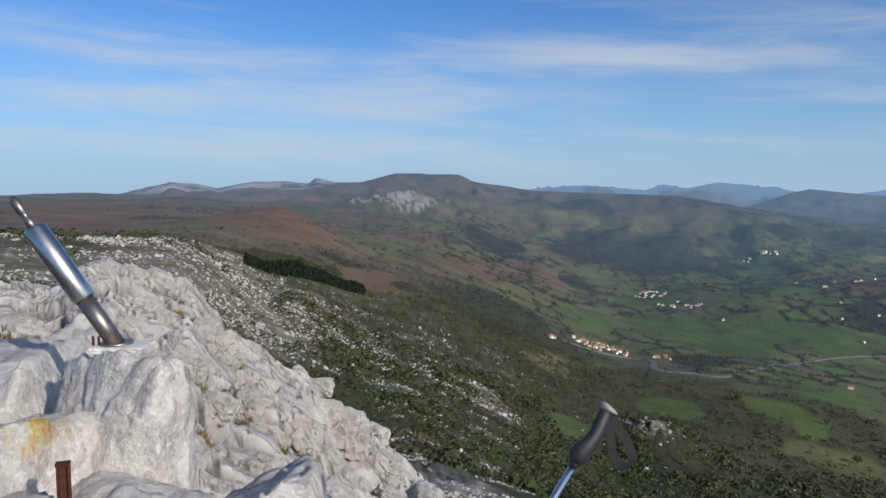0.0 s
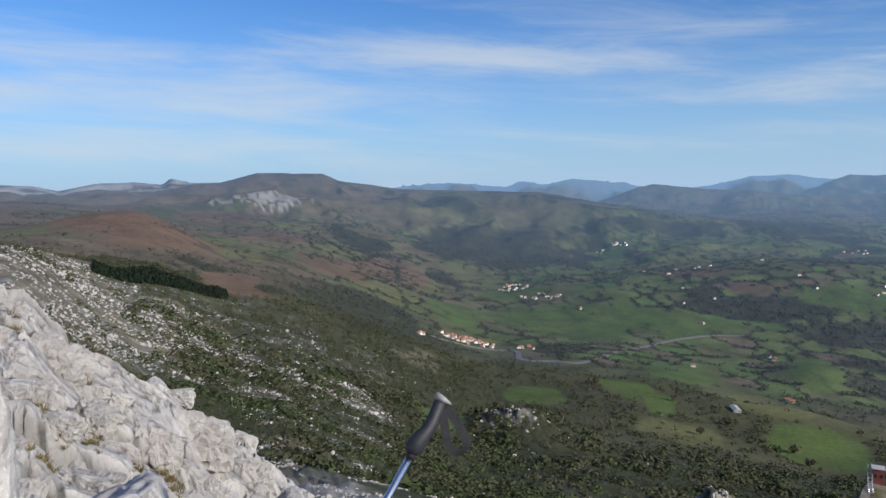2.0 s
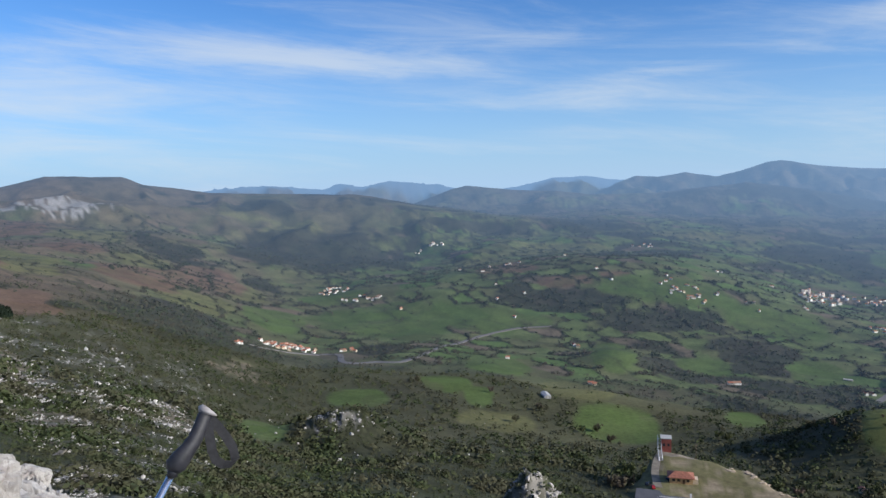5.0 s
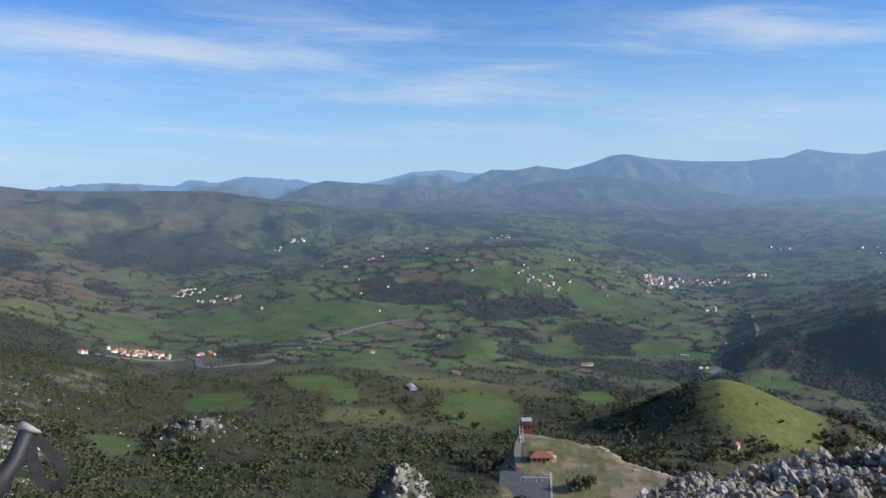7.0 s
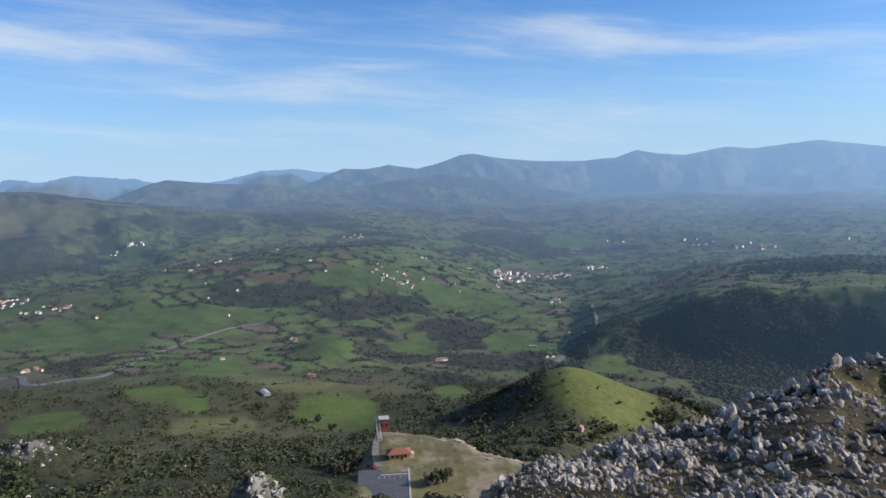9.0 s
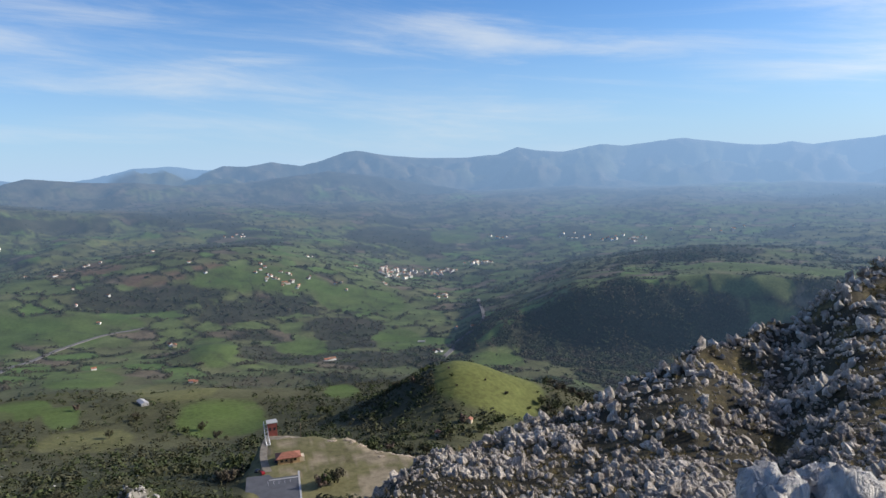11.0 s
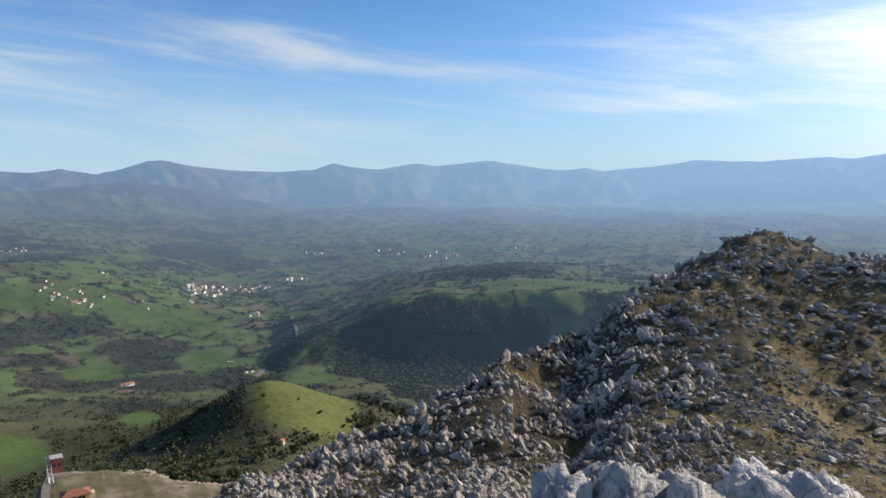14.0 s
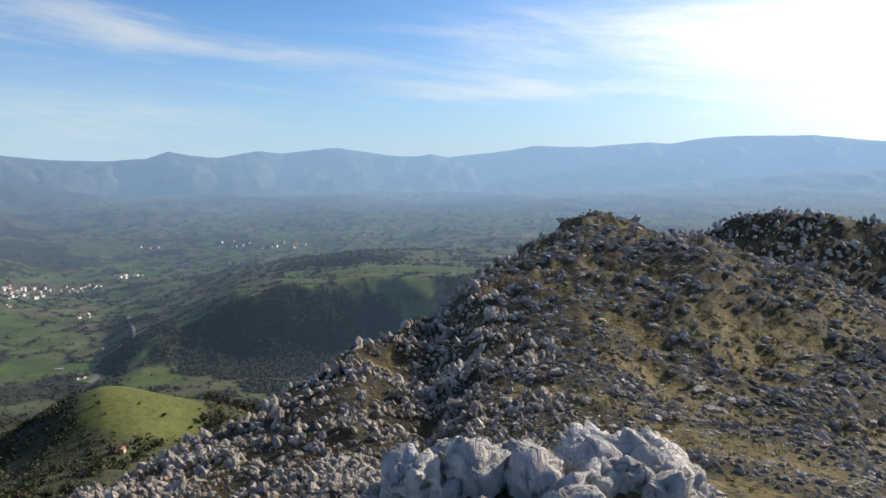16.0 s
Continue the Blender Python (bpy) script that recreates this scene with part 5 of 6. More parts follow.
# ---------------------------------------------------------------- car park terrace: lodge, tower, cars, mast
MAT_TILE = plain("orange_roof_tiles", (0.30, 0.12, 0.075), 0.8, 0, 0.3, 1.2)
MAT_LODGE = plain("ochre_render", (0.55, 0.36, 0.18), 0.9, 0, 0.15, 0.8)
MAT_RED = plain("red_painted_wall", (0.25, 0.07, 0.055), 0.75, 0, 0.2, 0.6)
MAT_STEEL = plain("pale_steel", (0.55, 0.56, 0.57), 0.4, 0.7, 0.15, 1.0)
MAT_TIMBER = plain("weathered_timber", (0.16, 0.12, 0.08), 0.9, 0, 0.3, 3.0)

lodge = empty("lodge", pose(*at(44.1, 362), 0, 0, -40), "ochre roadside lodge with a hipped orange tile roof", "building")
part("wall", box(11, 7, 5.5, (0, 0, 0.2), 0.05), MAT_LODGE, lodge)
bm = bmesh.new()
lo = [bm.verts.new(p) for p in ((-6.4, -4.4, 2.9), (6.4, -4.4, 2.9), (6.4, 4.4, 2.9), (-6.4, 4.4, 2.9))]
eave = [bm.verts.new((v.co.x, v.co.y, 3.15)) for v in lo]
top = [bm.verts.new((-3, 0, 5.0)), bm.verts.new((3, 0, 5.0))]
bm.faces.new(lo[::-1])
for k in range(4):
    bm.faces.new((lo[k], lo[(k + 1) % 4], eave[(k + 1) % 4], eave[k]))
bm.faces.new((eave[0], eave[1], top[1], top[0]))
bm.faces.new((eave[2], eave[3], top[0], top[1]))
bm.faces.new((eave[1], eave[2], top[1]))
bm.faces.new((eave[3], eave[0], top[0]))
part("roof", bm, MAT_TILE, lodge)
for k in (-3.6, -1.2, 3.2):
    part("window", box(1.3, 0.14, 1.2, (k, -3.53, 1.7)), MAT_GLASS, lodge)
part("door", box(1.2, 0.16, 2.2, (1.2, -3.53, 1.1), 0.02), MAT_DOOR, lodge)
part("porch_wall", box(2.4, 4.5, 2.6, (6.8, -0.6, 1.0), 0.05), MAT_WALL_B, lodge)

tower = empty("cableway_tower", pose(*at(42.95, 400), 0, 0, -38), "tall red building with a pale steel ramp beside it", "building")
part("wall", box(5.2, 5.2, 11.0, (0, 0, 3.4), 0.06), MAT_RED, tower)
part("roof", box(6.0, 6.0, 0.5, (0, 0, 9.1), 0.08), MAT_KERB, tower)
for k in (0, 1):
    part("window", box(1.2, 0.14, 1.6, (-1.2 + 2.4 * k, -2.63, 5.6)), MAT_GLASS, tower)
for k in (-0.9, 0.9):
    part("rail", tube([(-3.6 + k, -15, 0.6), (-3.6 + k, -5, 3.4), (-3.4 + k, 1, 9.6)], [0.22, 0.22, 0.22], 8), MAT_STEEL, tower)
for k in range(9):
    y = -14 + 1.7 * k
    z = 0.85 + (y + 15) * 0.28 if y < -5 else 3.4 + (y + 5) * 1.0
    part("step", box(2.6, 0.5, 0.2, (-3.6, y, z), 0.03), MAT_KERB, tower)

mast = empty("utility_pole", pose(*at(45.2, 398), 0, 0, 30), "dark wooden utility pole beside the terrace", "pole")
part("post", tube([(0, 0, -1), (0, 0, 9)], [0.2, 0.14], 10), MAT_TIMBER, mast)
part("crossbar", box(1.8, 0.14, 0.16, (0, 0, 8.3), 0.02), MAT_TIMBER, mast)
for k in (-0.75, 0.75):
    part("insulator", tube([(k, 0, 8.38), (k, 0, 8.62)], [0.06, 0.04], 8), MAT_GLASS, mast)


def car(paint, label):
    ob = empty("car", Matrix(), label, "car", "cars by the lodge")
    bm = bmesh.new()
    prof = [(-2.1, 0.35), (-2.15, 0.8), (-1.95, 0.95), (-1.5, 1.4), (-0.2, 1.48), (0.75, 1.0), (1.95, 0.82), (2.1, 0.5), (2.05, 0.32)]
    ends = [[bm.verts.new((x, y * (0.86 if z > 1.1 else 1.0), z)) for x, z in prof] for y in (-0.85, 0.85)]
    n = len(prof)
    for k in range(n):
        bm.faces.new((ends[0][k], ends[0][(k + 1) % n], ends[1][(k + 1) % n], ends[1][k]))
    bm.faces.new(ends[0][::-1])
    bm.faces.new(ends[1])
    part("body", bm, paint, ob)
    for y in (-0.8, 0.8):
        part("side_window", box(1.7, 0.06, 0.34, (-0.7, y, 1.2), 0.02), MAT_GLASS, ob)
    part("windscreen", box(0.06, 1.3, 0.5, (0.35, 0, 1.23), 0.02), MAT_GLASS, ob)
    for x in (-1.3, 1.3):
        for y in (-0.8, 0.8):
            w = part("wheel", tube([(x, y - 0.1, 0.32), (x, y + 0.1, 0.32)], [0.32, 0.32], 14), MAT_TYRE, ob)
            part("rim", tube([(x, y - 0.12, 0.32), (x, y + 0.12, 0.32)], [0.18, 0.18], 10), MAT_STEEL, w)
    return ob


MAT_TYRE = plain("tyre_rubber", (0.02, 0.02, 0.02), 0.8)
for b, d, paint, col, turn in ((42.0, 352, "red_car_paint", (0.35, 0.03, 0.03), 60), (41.6, 357, "dark_car_paint", (0.03, 0.035, 0.045), 30), (43.2, 361, "blue_car_paint", (0.03, 0.045, 0.09), 70)):
    c = car(plain(paint, col, 0.25, 0.2, 0.05), paint.split("_")[0] + " hatchback parked by the lodge")
    x, y, z = at(b, d, 0.05)
    c.matrix_world = pose(x, y, z, 0, 0, turn)

# ---------------------------------------------------------------- single trees near the terrace
MAT_BARK = plain("oak_bark", (0.10, 0.08, 0.06), 0.95, 0, 0.3, 2.0)


def tree(seed, height, mat, label):
    """An oak: tapered trunk, limbs, and a crown of many leaf sprays."""
    g = np.random.RandomState(seed)
    ob = empty("tree", Matrix(), label, "tree", "trees below the mountain")
    bm = tube([(0, 0, -0.6), (0.1, 0, height * 0.25), (0.0, 0.15, height * 0.6)], [height * 0.045, height * 0.032, height * 0.012], 8)
    part("trunk", bm, MAT_BARK, ob)
    tips = []
    for k in range(7):
        a, h = k * 2.4 + g.uniform(0, 0.6), height * g.uniform(0.25, 0.5)
        tip = (math.cos(a) * height * 0.3, math.sin(a) * height * 0.3, h + height * g.uniform(0.12, 0.35))
        part("limb", tube([(0.05, 0.05, h), (tip[0] * 0.5, tip[1] * 0.5, (h + tip[2]) / 2 - 0.1), tip], [height * 0.016, height * 0.011, height * 0.004], 6), MAT_BARK, ob)
        tips.append(tip)
    vs, ts = [], []
    for k in range(34):
        t = np.array(tips[k % 7]) * g.uniform(0.5, 1.1) + g.normal(0, height * 0.07, 3)
        t[2] = max(t[2], height * 0.22)
        v, f = crown_template(seed * 50 + k, 18)
        ts.append(f + sum(len(q) for q in vs))
        vs.append(v * height * g.uniform(0.20, 0.34) + t - np.array([0, 0, height * 0.1]))
    crown = new("crown", mesh_from("crown", np.concatenate(vs), np.concatenate(ts), mat, False))
    crown.parent = ob
    return ob


MAT_OAK = leaf_material("oak_leaves", (0.050, 0.066, 0.026), (0.100, 0.112, 0.045), False)
MAT_TWIG = leaf_material("bare_twigs", (0.120, 0.085, 0.066), (0.185, 0.135, 0.105), False)
OAKS = [tree(1, 8, MAT_OAK, "dark evergreen oak with a broad uneven crown"), tree(2, 9, MAT_OAK, "tall dark evergreen oak on the pasture slope"),
        tree(3, 7, MAT_TWIG, "leafless brown winter tree on the slope")]
TREES = [(66.0, 580, 0), (66.5, 586, 1), (65.6, 574, 0), (66.9, 574, 2), (66.2, 568, 0), (65.2, 582, 1), (66.0, 640, 0), (66.9, 650, 1), (67.6, 640, 0), (65.6, 652, 1), (66.5, 628, 2), (68.3, 655, 1), (40.2, 372, 2), (39.4, 362, 2), (39.8, 380, 0), (38.9, 371, 0),
         (47.2, 330, 0), (46.6, 328, 2), (48.0, 331, 0), (45.5, 440, 0), (47, 446, 1), (49, 452, 0), (51, 448, 1), (52.5, 440, 2), (54, 432, 0), (55.5, 430, 1),
         (41.5, 432, 0), (40.2, 440, 1), (44.4, 436, 2), (37.6, 655, 1), (38.7, 620, 0), (36.4, 640, 0), (33, 700, 1), (31, 640, 0), (47.5, 650, 1), (46.8, 660, 0),
         (29, 760, 2), (23, 800, 1), (57.5, 480, 0), (58.6, 505, 2), (60.2, 492, 1), (61.5, 515, 0), (56.0, 560, 1), (54.6, 590, 2), (53.2, 610, 0)]
SMALL = [(62.3, 572, 0), (64.2, 566, 1), (60.6, 579, 2), (64.9, 600, 0), (57.6, 590, 2), (57.0, 612, 1), (57.8, 575, 0), (58.2, 560, 2)]
used = set()
for b, d, k in TREES:
    m = pose(*at(b, d), 0, 0, rng.uniform(0, 360))
    if k in used:
        copy_thing(OAKS[k], m)
    else:
        OAKS[k].matrix_world = m
        used.add(k)

for b, d, k in SMALL:
    copy_thing(OAKS[k], pose(*at(b, d), 0, 0, rng.uniform(0, 360)) @ Matrix.Scale(rng.uniform(0.3, 0.5), 4))

# ---------------------------------------------------------------- summit: mailbox post on its block
MAT_INOX = Mat("brushed_steel", 0.32, 1.0).local()
streak = MAT_INOX.noise(9.0, 5, 0.6, (1, 1, 1))
MAT_INOX.color(MAT_INOX.mix(MAT_INOX.ramp(streak, 0.35, 0.7), (0.42, 0.41, 0.40), (0.62, 0.61, 0.60)))
MAT_INOX = MAT_INOX.m
MAT_PIPE = plain("dull_steel_pipe", (0.27, 0.24, 0.22), 0.42, 0.9, 0.25, 14.0)
MAT_MORTAR = plain("pale_mortar", (0.62, 0.60, 0.57), 0.95, 0, 0.12, 30.0, 0.01)
MAT_RUST = plain("rusted_iron", (0.085, 0.028, 0.020), 0.85, 0.3, 0.4, 40.0, 0.003)


def lichen_rock():
    m = Mat("lichened_limestone", 0.9, 0, 0.2)
    a, b, c3 = m.noise(6.0, 6, 0.65), m.noise(38.0, 5, 0.7), m.noise(9.0, 4, 0.6, (1, 1, 1), 0.6)
    flute = m.noise(11.0, 6, 0.7, (1.0, 1.0, 0.75), 0.5)
    c = m.mix(m.ramp(a, 0.36, 0.66), (0.60, 0.57, 0.53), (0.44, 0.415, 0.385))
    c = m.mix(m.ramp(b, 0.50, 0.62, 0, 0.75), c, (0.70, 0.68, 0.63))
    c = m.mix(m.ramp(b, 0.34, 0.44, 0.6, 0), c, (0.27, 0.25, 0.23))
    c = m.mix(m.ramp(m.noise(3.0, 5, 0.65), 0.52, 0.66, 0, 0.5), c, (0.42, 0.34, 0.32))
    c = m.mix(m.ramp(flute, 0.28, 0.40, 0.6, 0), c, (0.16, 0.13, 0.11))
    # orange lichen on one shoulder of the rock
    v = m.t.nodes.new("ShaderNodeVectorMath")
    v.operation = "DISTANCE"
    v.inputs[1].default_value = (-1.17, 2.02, -0.60)
    m.link(m.pos, v.inputs[0])
    spot = m.math("MULTIPLY", m.ramp(v.outputs["Value"], 0.08, 0.27, 1.0, 0.0), m.ramp(c3, 0.42, 0.54))
    c = m.mix(m.math("MULTIPLY", spot, 0.9), c, m.mix(m.ramp(b, 0.4, 0.6), (0.50, 0.24, 0.03), (0.40, 0.36, 0.10)))
    m.color(c)
    m.bump(m.math("ADD", flute, m.math("MULTIPLY", b, 0.9)), 0.8, 0.022)
    return m.m


MAT_LICHEN = lichen_rock()
summit_shapes = [rock_mesh("summit_block", 310 + k, 30, 13.0, 0.048, 0.0, MAT_LICHEN, 0.2, 8) for k in range(4)]


def block(name, shape, m, size, label):
    ob = new(name, shape)
    ob.matrix_world = m @ Matrix.Diagonal((*size, 1))
    return tagged(ob, label, "rock")


block("boulder", summit_shapes[0], pose(-1.10, 2.40, -1.085, -6, -3, -14), (0.56, 0.46, 0.98), "upright grey limestone block carrying the steel post")
block("boulder", summit_shapes[1], pose(-1.52, 1.98, -1.16, -6, 14, 22), (0.80, 0.80, 1.05), "limestone boulder patched with orange lichen")
block("boulder", summit_shapes[2], pose(-0.98, 1.86, -1.32, -14, 6, -20), (0.74, 0.62, 0.92), "rough white limestone boulder at the summit edge")
block("boulder", summit_shapes[3], pose(-1.22, 1.56, -1.28, -6, 4, 12), (0.75, 0.50, 0.98), "grey limestone boulder holding the iron stub")
block("boulder", summit_shapes[1], pose(-0.62, 2.26, -1.42, -10, 10, 50), (0.70, 0.62, 0.92), "cracked limestone boulder below the post")
block("boulder", summit_shapes[3], pose(-1.80, 2.85, -1.20, -6, 0, 80), (1.1, 0.8, 1.0), "pale limestone boulder behind the post")

post = empty("summit_mailbox", pose(-1.160, 2.488, -0.560), "leaning stainless steel summit mailbox bolted to rock", "post")
ax = Vector((-0.545, -0.02, 0.84)).normalized()


def along(a):
    return tuple(ax * a)


part("base_pad", box(0.20, 0.15, 0.03, (0.02, 0.0, -0.012), 0.01), MAT_MORTAR, post, "pale mortar pad")
part("base_plate", tube([(0, 0, 0.002), (0, 0, 0.012)], [0.055, 0.055], 24), MAT_PIPE, post)
part("pipe", tube([along(0.0), along(0.10), along(0.20)], [0.029, 0.030, 0.031], 24), MAT_PIPE, post, "dull steel pipe")
part("cylinder", tube([along(0.195), along(0.20), along(0.49), along(0.497)], [0.036, 0.040, 0.040, 0.034], 32), MAT_INOX, post, "brushed steel cylinder")
part("spike", tube([along(0.49), along(0.53), along(0.535), along(0.555), along(0.56), along(0.61), along(0.615), along(0.625)],
                   [0.016, 0.016, 0.012, 0.012, 0.017, 0.017, 0.012, 0.010], 18), MAT_PIPE, post, "notched steel spike")
for k in (-0.075, -0.055):
    part("bolt", tube([(k, -0.02, 0.0), (k, -0.02, 0.035)], [0.005, 0.005], 8), MAT_RUST, post, "rusty bolt")

stub = empty("iron_stub", pose(-0.945, 1.715, -0.785, 2, 0, 20), "short rusted iron channel set in the rock", "metal stub")
bm = box(0.030, 0.005, 0.20, (0, 0, 0.0), 0.001)
box(0.005, 0.018, 0.20, (-0.013, -0.009, 0.0), 0.001, bm)
box(0.005, 0.018, 0.20, (0.013, -0.009, 0.0), 0.001, bm)
part("channel", bm, MAT_RUST, stub)
part("cap", box(0.034, 0.024, 0.006, (0, -0.008, 0.103), 0.001), MAT_RUST, stub)

# ---------------------------------------------------------------- trekking pole
MAT_FOAM = plain("black_foam", (0.022, 0.022, 0.026), 0.55, 0, 0.3, 60.0, 0.0006)
MAT_WEB = plain("black_webbing", (0.018, 0.018, 0.02), 0.8, 0, 0.3, 80.0)
MAT_CAP = plain("grey_plastic_cap", (0.30, 0.28, 0.27), 0.45, 0, 0.15, 40.0)
MAT_SHAFT = plain("polished_aluminium", (0.72, 0.74, 0.77), 0.22, 1.0, 0.06, 30.0)
pole = empty("trekking_pole", pose(0.309, 1.584, -0.623), "silver trekking pole with black foam grip and strap", "trekking pole")
part("grip", tube([(-0.006, 0, -0.006), (0.0, 0, 0.004), (0.012, 0.002, 0.018), (0.028, 0.006, 0.034), (0.045, 0.014, 0.052), (0.058, 0.024, 0.072), (0.068, 0.033, 0.090), (0.076, 0.039, 0.102)],
                  [0.017, 0.024, 0.023, 0.0185, 0.0175, 0.0175, 0.017, 0.018], 22, 0.8), MAT_FOAM, pole, "black moulded foam grip")
part("cap", tube([(0.077, 0.039, 0.100), (0.080, 0.040, 0.106), (0.083, 0.041, 0.109)], [0.021, 0.025, 0.020], 24, 0.8), MAT_CAP, pole, "grey plastic cap")
part("shaft", tube([(0, 0, 0.0), (-0.36, -0.09, -0.56), (-0.66, -0.16, -1.03)], [0.0085, 0.0085, 0.0075], 18), MAT_SHAFT, pole, "polished aluminium shaft")
part("collar", tube([(-0.004, 0, -0.004), (-0.010, -0.003, -0.018)], [0.0125, 0.0115], 18), MAT_FOAM, pole)
part("strap", ribbon([(0.080, 0.036, 0.092), (0.098, 0.038, 0.070), (0.116, 0.036, 0.040), (0.130, 0.032, 0.012), (0.134, 0.026, -0.012), (0.124, 0.02, -0.024), (0.104, 0.016, -0.020),
                      (0.088, 0.012, -0.004), (0.080, 0.010, 0.022), (0.077, 0.016, 0.055), (0.078, 0.026, 0.085)], 0.021, 0.0022, (0.9, 0.15, 0.5)), MAT_WEB, pole, "black webbing strap")

# ---------------------------------------------------------------- stones of the summit and the spur, each its own piece
round_ = [rock_mesh("round_stone", 80 + k, 8, 2.6, 0.15, 0.07, None, 0.5, 6) for k in range(8)]
pitted = [rock_mesh("pitted_stone", 180 + k, 6, 4.0, 0.13, 0.10, None, 1.2, 9) for k in range(6)]
tan = [rock_mesh("ledge_stone", 95 + k, 4, 6.0, 0.08, 0.05, MAT_TAN, 0.5, 9) for k in range(3)]
g = np.random.RandomState(21)


def stone(shape, b, d, size, sink, turn, tip):
    ob = new("stone", shape)
    x, y, z = at(b, d)
    ob.matrix_world = pose(x, y, z - sink * size[2], tip[0], tip[1], turn) @ Matrix.Diagonal((*size, 1))
    ob.parent = ground


# angular blocks on the spur, leaning with the bedding
slabs = [rock_mesh("spur_block", 60 + k, 9, 9.0, 0.05, 0.02, MAT_CRAG, 0.9, 12) for k in range(8)]
for me in slabs:
    me.polygons.foreach_set("use_smooth", np.zeros(len(me.polygons), bool))
for k in range(130):
    b = g.uniform(-41, -1)
    reach = float(smooth_interp(np.array([b]), NEAR_AZ, CREST_D)[0])
    d = math.exp(g.uniform(math.log(8.0), math.log(reach * 0.97)))
    s = 0.040 * d * math.exp(g.normal(0, 0.35))
    ob = new("block", slabs[g.randint(8)])
    x, y = d * math.sin(radians(b)), d * math.cos(radians(b))
    z = float(crag_height(np.array([x]), np.array([y]))[0][0])
    ob.matrix_world = pose(x, y, z - 0.12 * s, g.normal(-12, 8), g.normal(14, 8), -30 + g.normal(0, 16)) @ Matrix.Diagonal((s * g.uniform(0.9, 1.7), s * g.uniform(0.6, 1.0), s * g.uniform(0.8, 1.3), 1))
    ob.parent = crag
# pitted boulders of the rib by the feet
for k in range(170):
    b, d = g.uniform(72, 113), g.normal(3.3, 0.55)
    s = 0.128 * math.exp(min(0.6, g.normal(0, 0.42))) * (1.15 if 84 < b < 106 else 0.8)
    shape = pitted[g.randint(6)] if g.uniform() < 0.6 else round_[g.randint(8)]
    stone(shape, b, d, (s * 1.3, s, s * g.uniform(0.9, 1.5)), -0.05, g.uniform(0, 360), (g.normal(0, 18), g.normal(0, 18)))
# big fluted boulders of the rib: bearing, distance, height, width, depth, height, turn
hump = [rock_mesh("fluted_boulder", 140 + k, 15, 3.2, 0.13, 0.13, MAT_RIB, 0.9, 5) for k in range(5)]
for k, (b, d, zc, w, l, h, turn) in enumerate([
        (86.6, 3.58, -1.52, 0.42, 0.36, 0.34, -20), (94.6, 3.47, -1.52, 0.36, 0.50, 0.42, 25), (99.5, 3.69, -1.50, 0.36, 0.60, 0.44, 40), (104.1, 3.54, -1.46, 0.34, 0.62, 0.46, 35),
        (88.9, 3.11, -1.55, 0.52, 0.40, 0.36, -10), (96.9, 3.04, -1.54, 0.36, 0.46, 0.36, 15), (106.6, 3.26, -1.46, 0.24, 0.40, 0.30, 45), (80.4, 3.15, -1.55, 0.46, 0.34, 0.30, -30),
        (109.4, 3.05, -1.44, 0.30, 0.44, 0.24, 60), (102.6, 3.12, -1.50, 0.34, 0.50, 0.38, 30), (92.7, 2.97, -1.55, 0.34, 0.40, 0.34, 5), (76.6, 3.00, -1.53, 0.34, 0.30, 0.22, -20),
        (83.2, 3.47, -1.55, 0.32, 0.30, 0.28, 0)]):
    ob = new("boulder", hump[k % 5])
    ob.matrix_world = pose(d * math.sin(radians(b)), d * math.cos(radians(b)), zc - 0.15, g.normal(0, 14), g.normal(0, 14), turn - b) @ Matrix.Diagonal((w * 1.3, l * 1.35, h * 1.0, 1))
    tagged(ob, "pale fluted limestone boulder on the summit ridge", "boulder", "boulders by the summit")
# rough rocks crowning the two crags on the slope
for k in range(108):
    b, d = (g.normal(32.9, 1.9), g.normal(147, 5)) if k < 70 else (g.normal(16.6, 1.5), g.normal(404, 8))
    s = (0.95 if k < 70 else 1.15) * math.exp(g.normal(0, 0.4))
    stone(pitted[g.randint(6)], b, d, (s * g.uniform(0.8, 1.5), s, s * g.uniform(0.7, 1.3)), 0.12, g.uniform(0, 360), (g.normal(0, 14), g.normal(0, 14)))
# ledges of the terrace
for k in range(90):
    b = g.uniform(47.5, 57)
    d = float(np.interp(b, [p[0] for p in BRINK], [p[1] for p in BRINK])) - abs(g.normal(0, 9)) - 2
    s = 1.1 * math.exp(g.normal(0, 0.45))
    stone(tan[g.randint(3)], b, d, (s * 2.0, s * 1.1, s * 0.8), 0.15, g.normal(-40, 20), (0, 8))

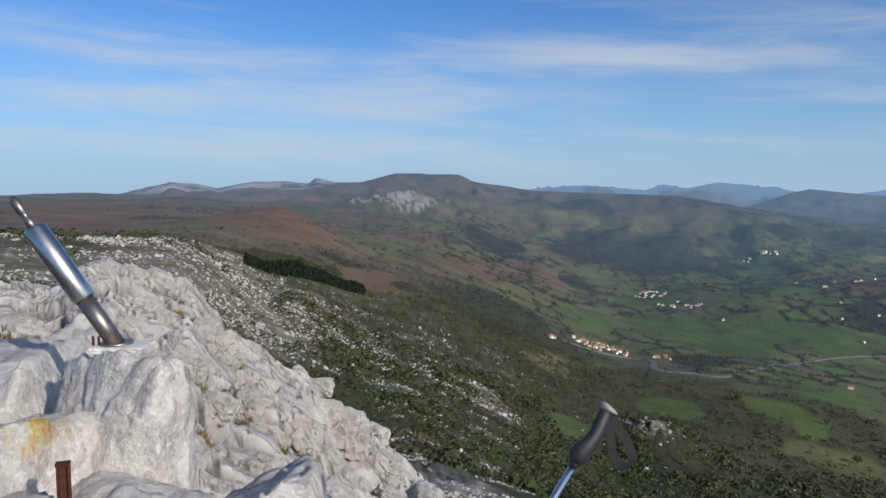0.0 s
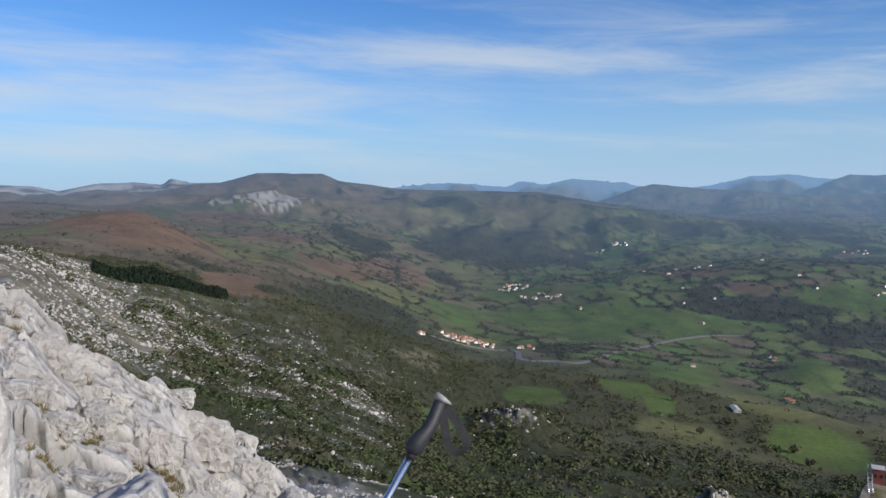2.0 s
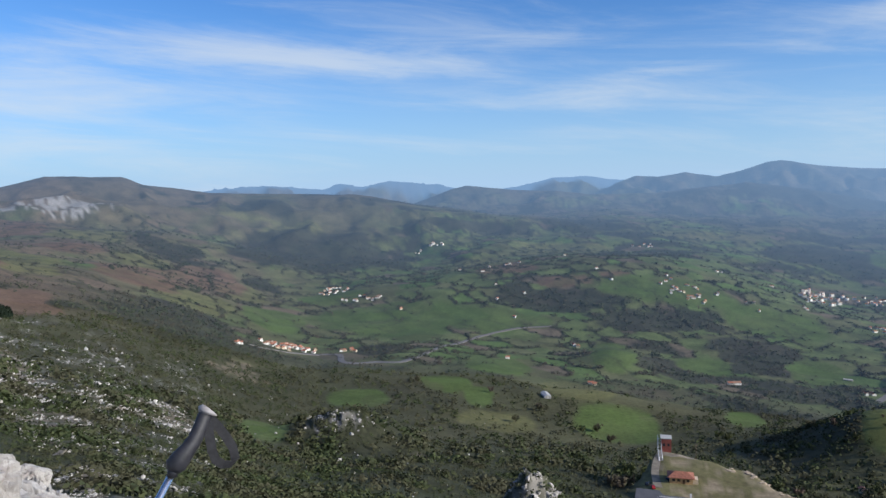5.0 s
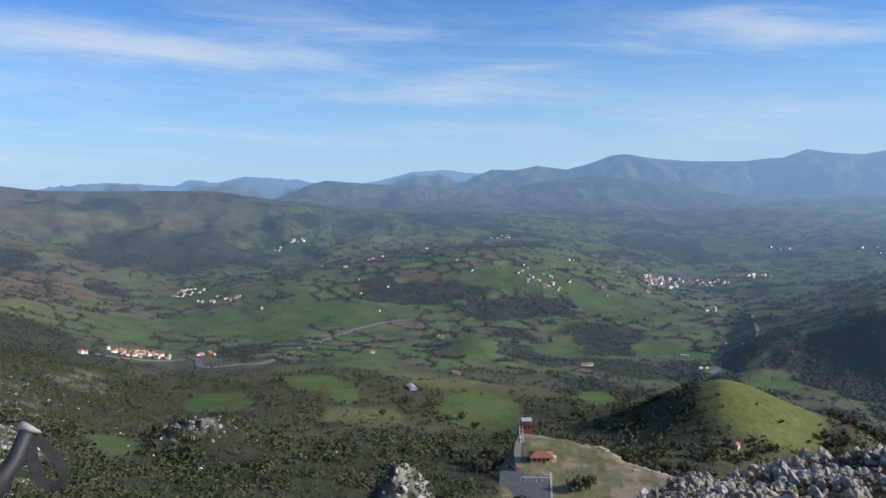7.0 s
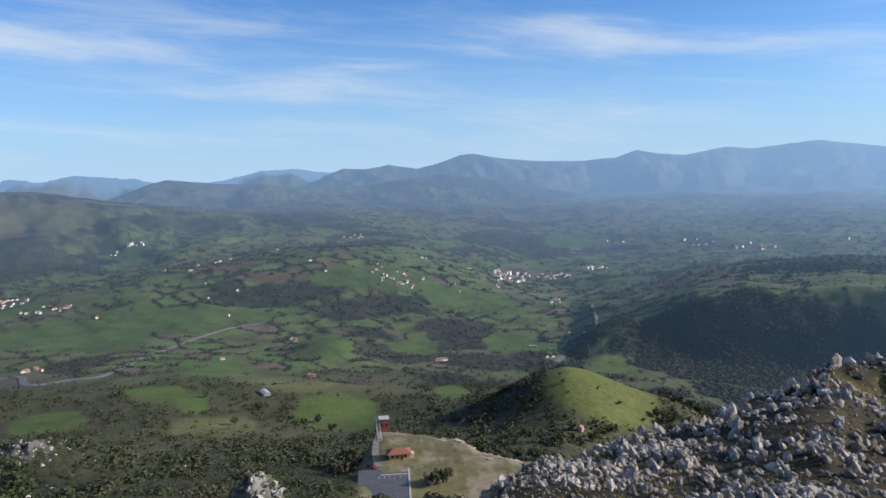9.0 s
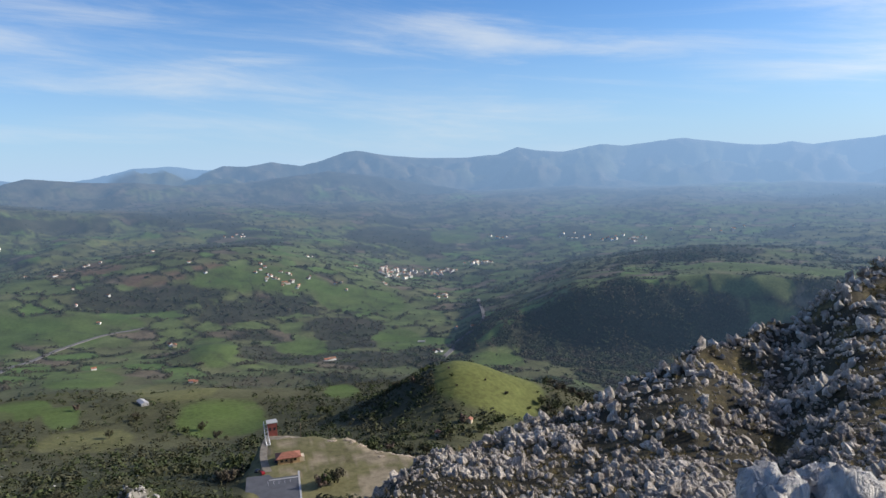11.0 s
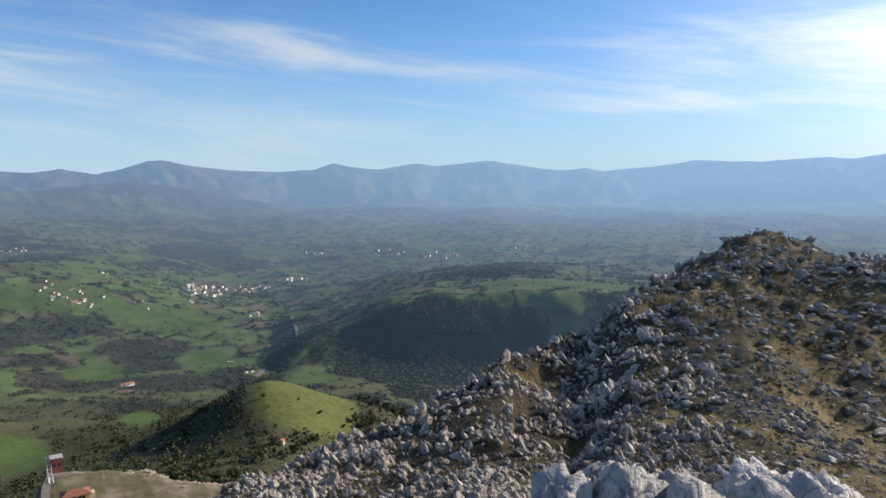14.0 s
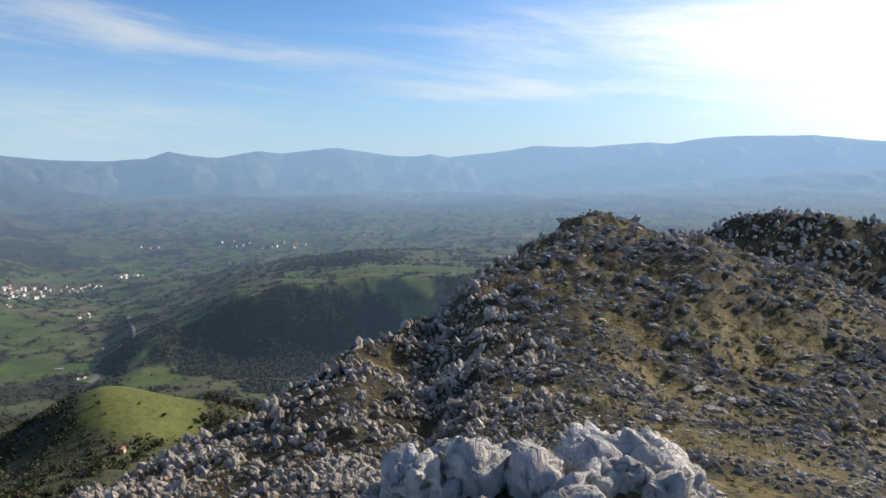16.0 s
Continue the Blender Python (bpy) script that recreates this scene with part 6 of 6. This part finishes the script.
# ---------------------------------------------------------------- grass tufts
def tuft(seed):
    gg = np.random.RandomState(seed)
    v = []
    for k in range(22):
        a, r, h = gg.uniform(0, 6.28), gg.uniform(0, 0.3), gg.uniform(0.5, 1.0)
        w = 0.025
        c = np.array([r * math.cos(a), r * math.sin(a), 0])
        o = np.array([math.cos(a), math.sin(a), 0]) * gg.uniform(0.1, 0.6)
        s = np.array([-math.sin(a), math.cos(a), 0]) * w
        v += [c - s, c + s, c + o + np.array([0, 0, h])]
    v = np.array(v, np.float32)
    return v, np.arange(len(v), dtype=np.int32).reshape(-1, 3)


mg = Mat("dry_mountain_grass", 0.9, 0, 0.1)
mg.color(mg.mix(mg.geo.outputs["Random Per Island"], (0.100, 0.088, 0.028), (0.24, 0.17, 0.07)))
count = 16000
b_ = g.uniform(48, 121, count)
d_ = np.exp(g.uniform(math.log(3.2), math.log(90), count))
x_, y_ = d_ * np.sin(np.radians(b_)), d_ * np.cos(np.radians(b_))
keep = g.uniform(0, 1, count) < step(0.42, 0.58, fbm(x_ / 4, y_ / 2.5, 3, 88)) * 0.9 + 0.05
x_, y_, d_ = x_[keep], y_[keep], d_[keep]
h_ = np.clip(0.006 * d_, 0.05, 0.30) * np.exp(g.normal(0, 0.3, len(d_)))
shapes = [tuft(k) for k in range(6)]
tagged(strew("grass", shapes, np.stack([x_, y_, relief(x_, y_) - 0.02], 1), np.stack([h_ * 1.8, h_ * 1.8, h_], 1), g, mg.m), "dry olive and straw grass tufts between rocks", "grass", kind="stuff")
CLEFTS = [(-20.9, 19.1), (-20.4, 18.6), (-18.4, 12.8), (-18.2, 12.2), (-18.1, 13.3), (-15.9, 13.1), (-31.5, 16.2), (-19.2, 9.8), (-13.1, 13.3), (-16.0, 20.7), (-10.4, 14.1), (-11.0, 14.6)]
pick = g.randint(0, len(CLEFTS), 190)
b_ = np.array([CLEFTS[k][0] for k in pick]) + g.normal(0, 0.5, 190)
d_ = np.array([CLEFTS[k][1] for k in pick]) + g.normal(0, 0.35, 190)
x_, y_ = d_ * np.sin(np.radians(b_)), d_ * np.cos(np.radians(b_))
h_ = 0.009 * d_ * np.exp(g.normal(0, 0.3, 190))
tagged(strew("crack_grass", shapes, np.stack([x_, y_, crag_height(x_, y_)[0] + 0.02], 1), np.stack([h_ * 1.5, h_ * 1.5, h_], 1), g, mg.m), "straw-brown grass growing in rock clefts", "grass", kind="stuff")
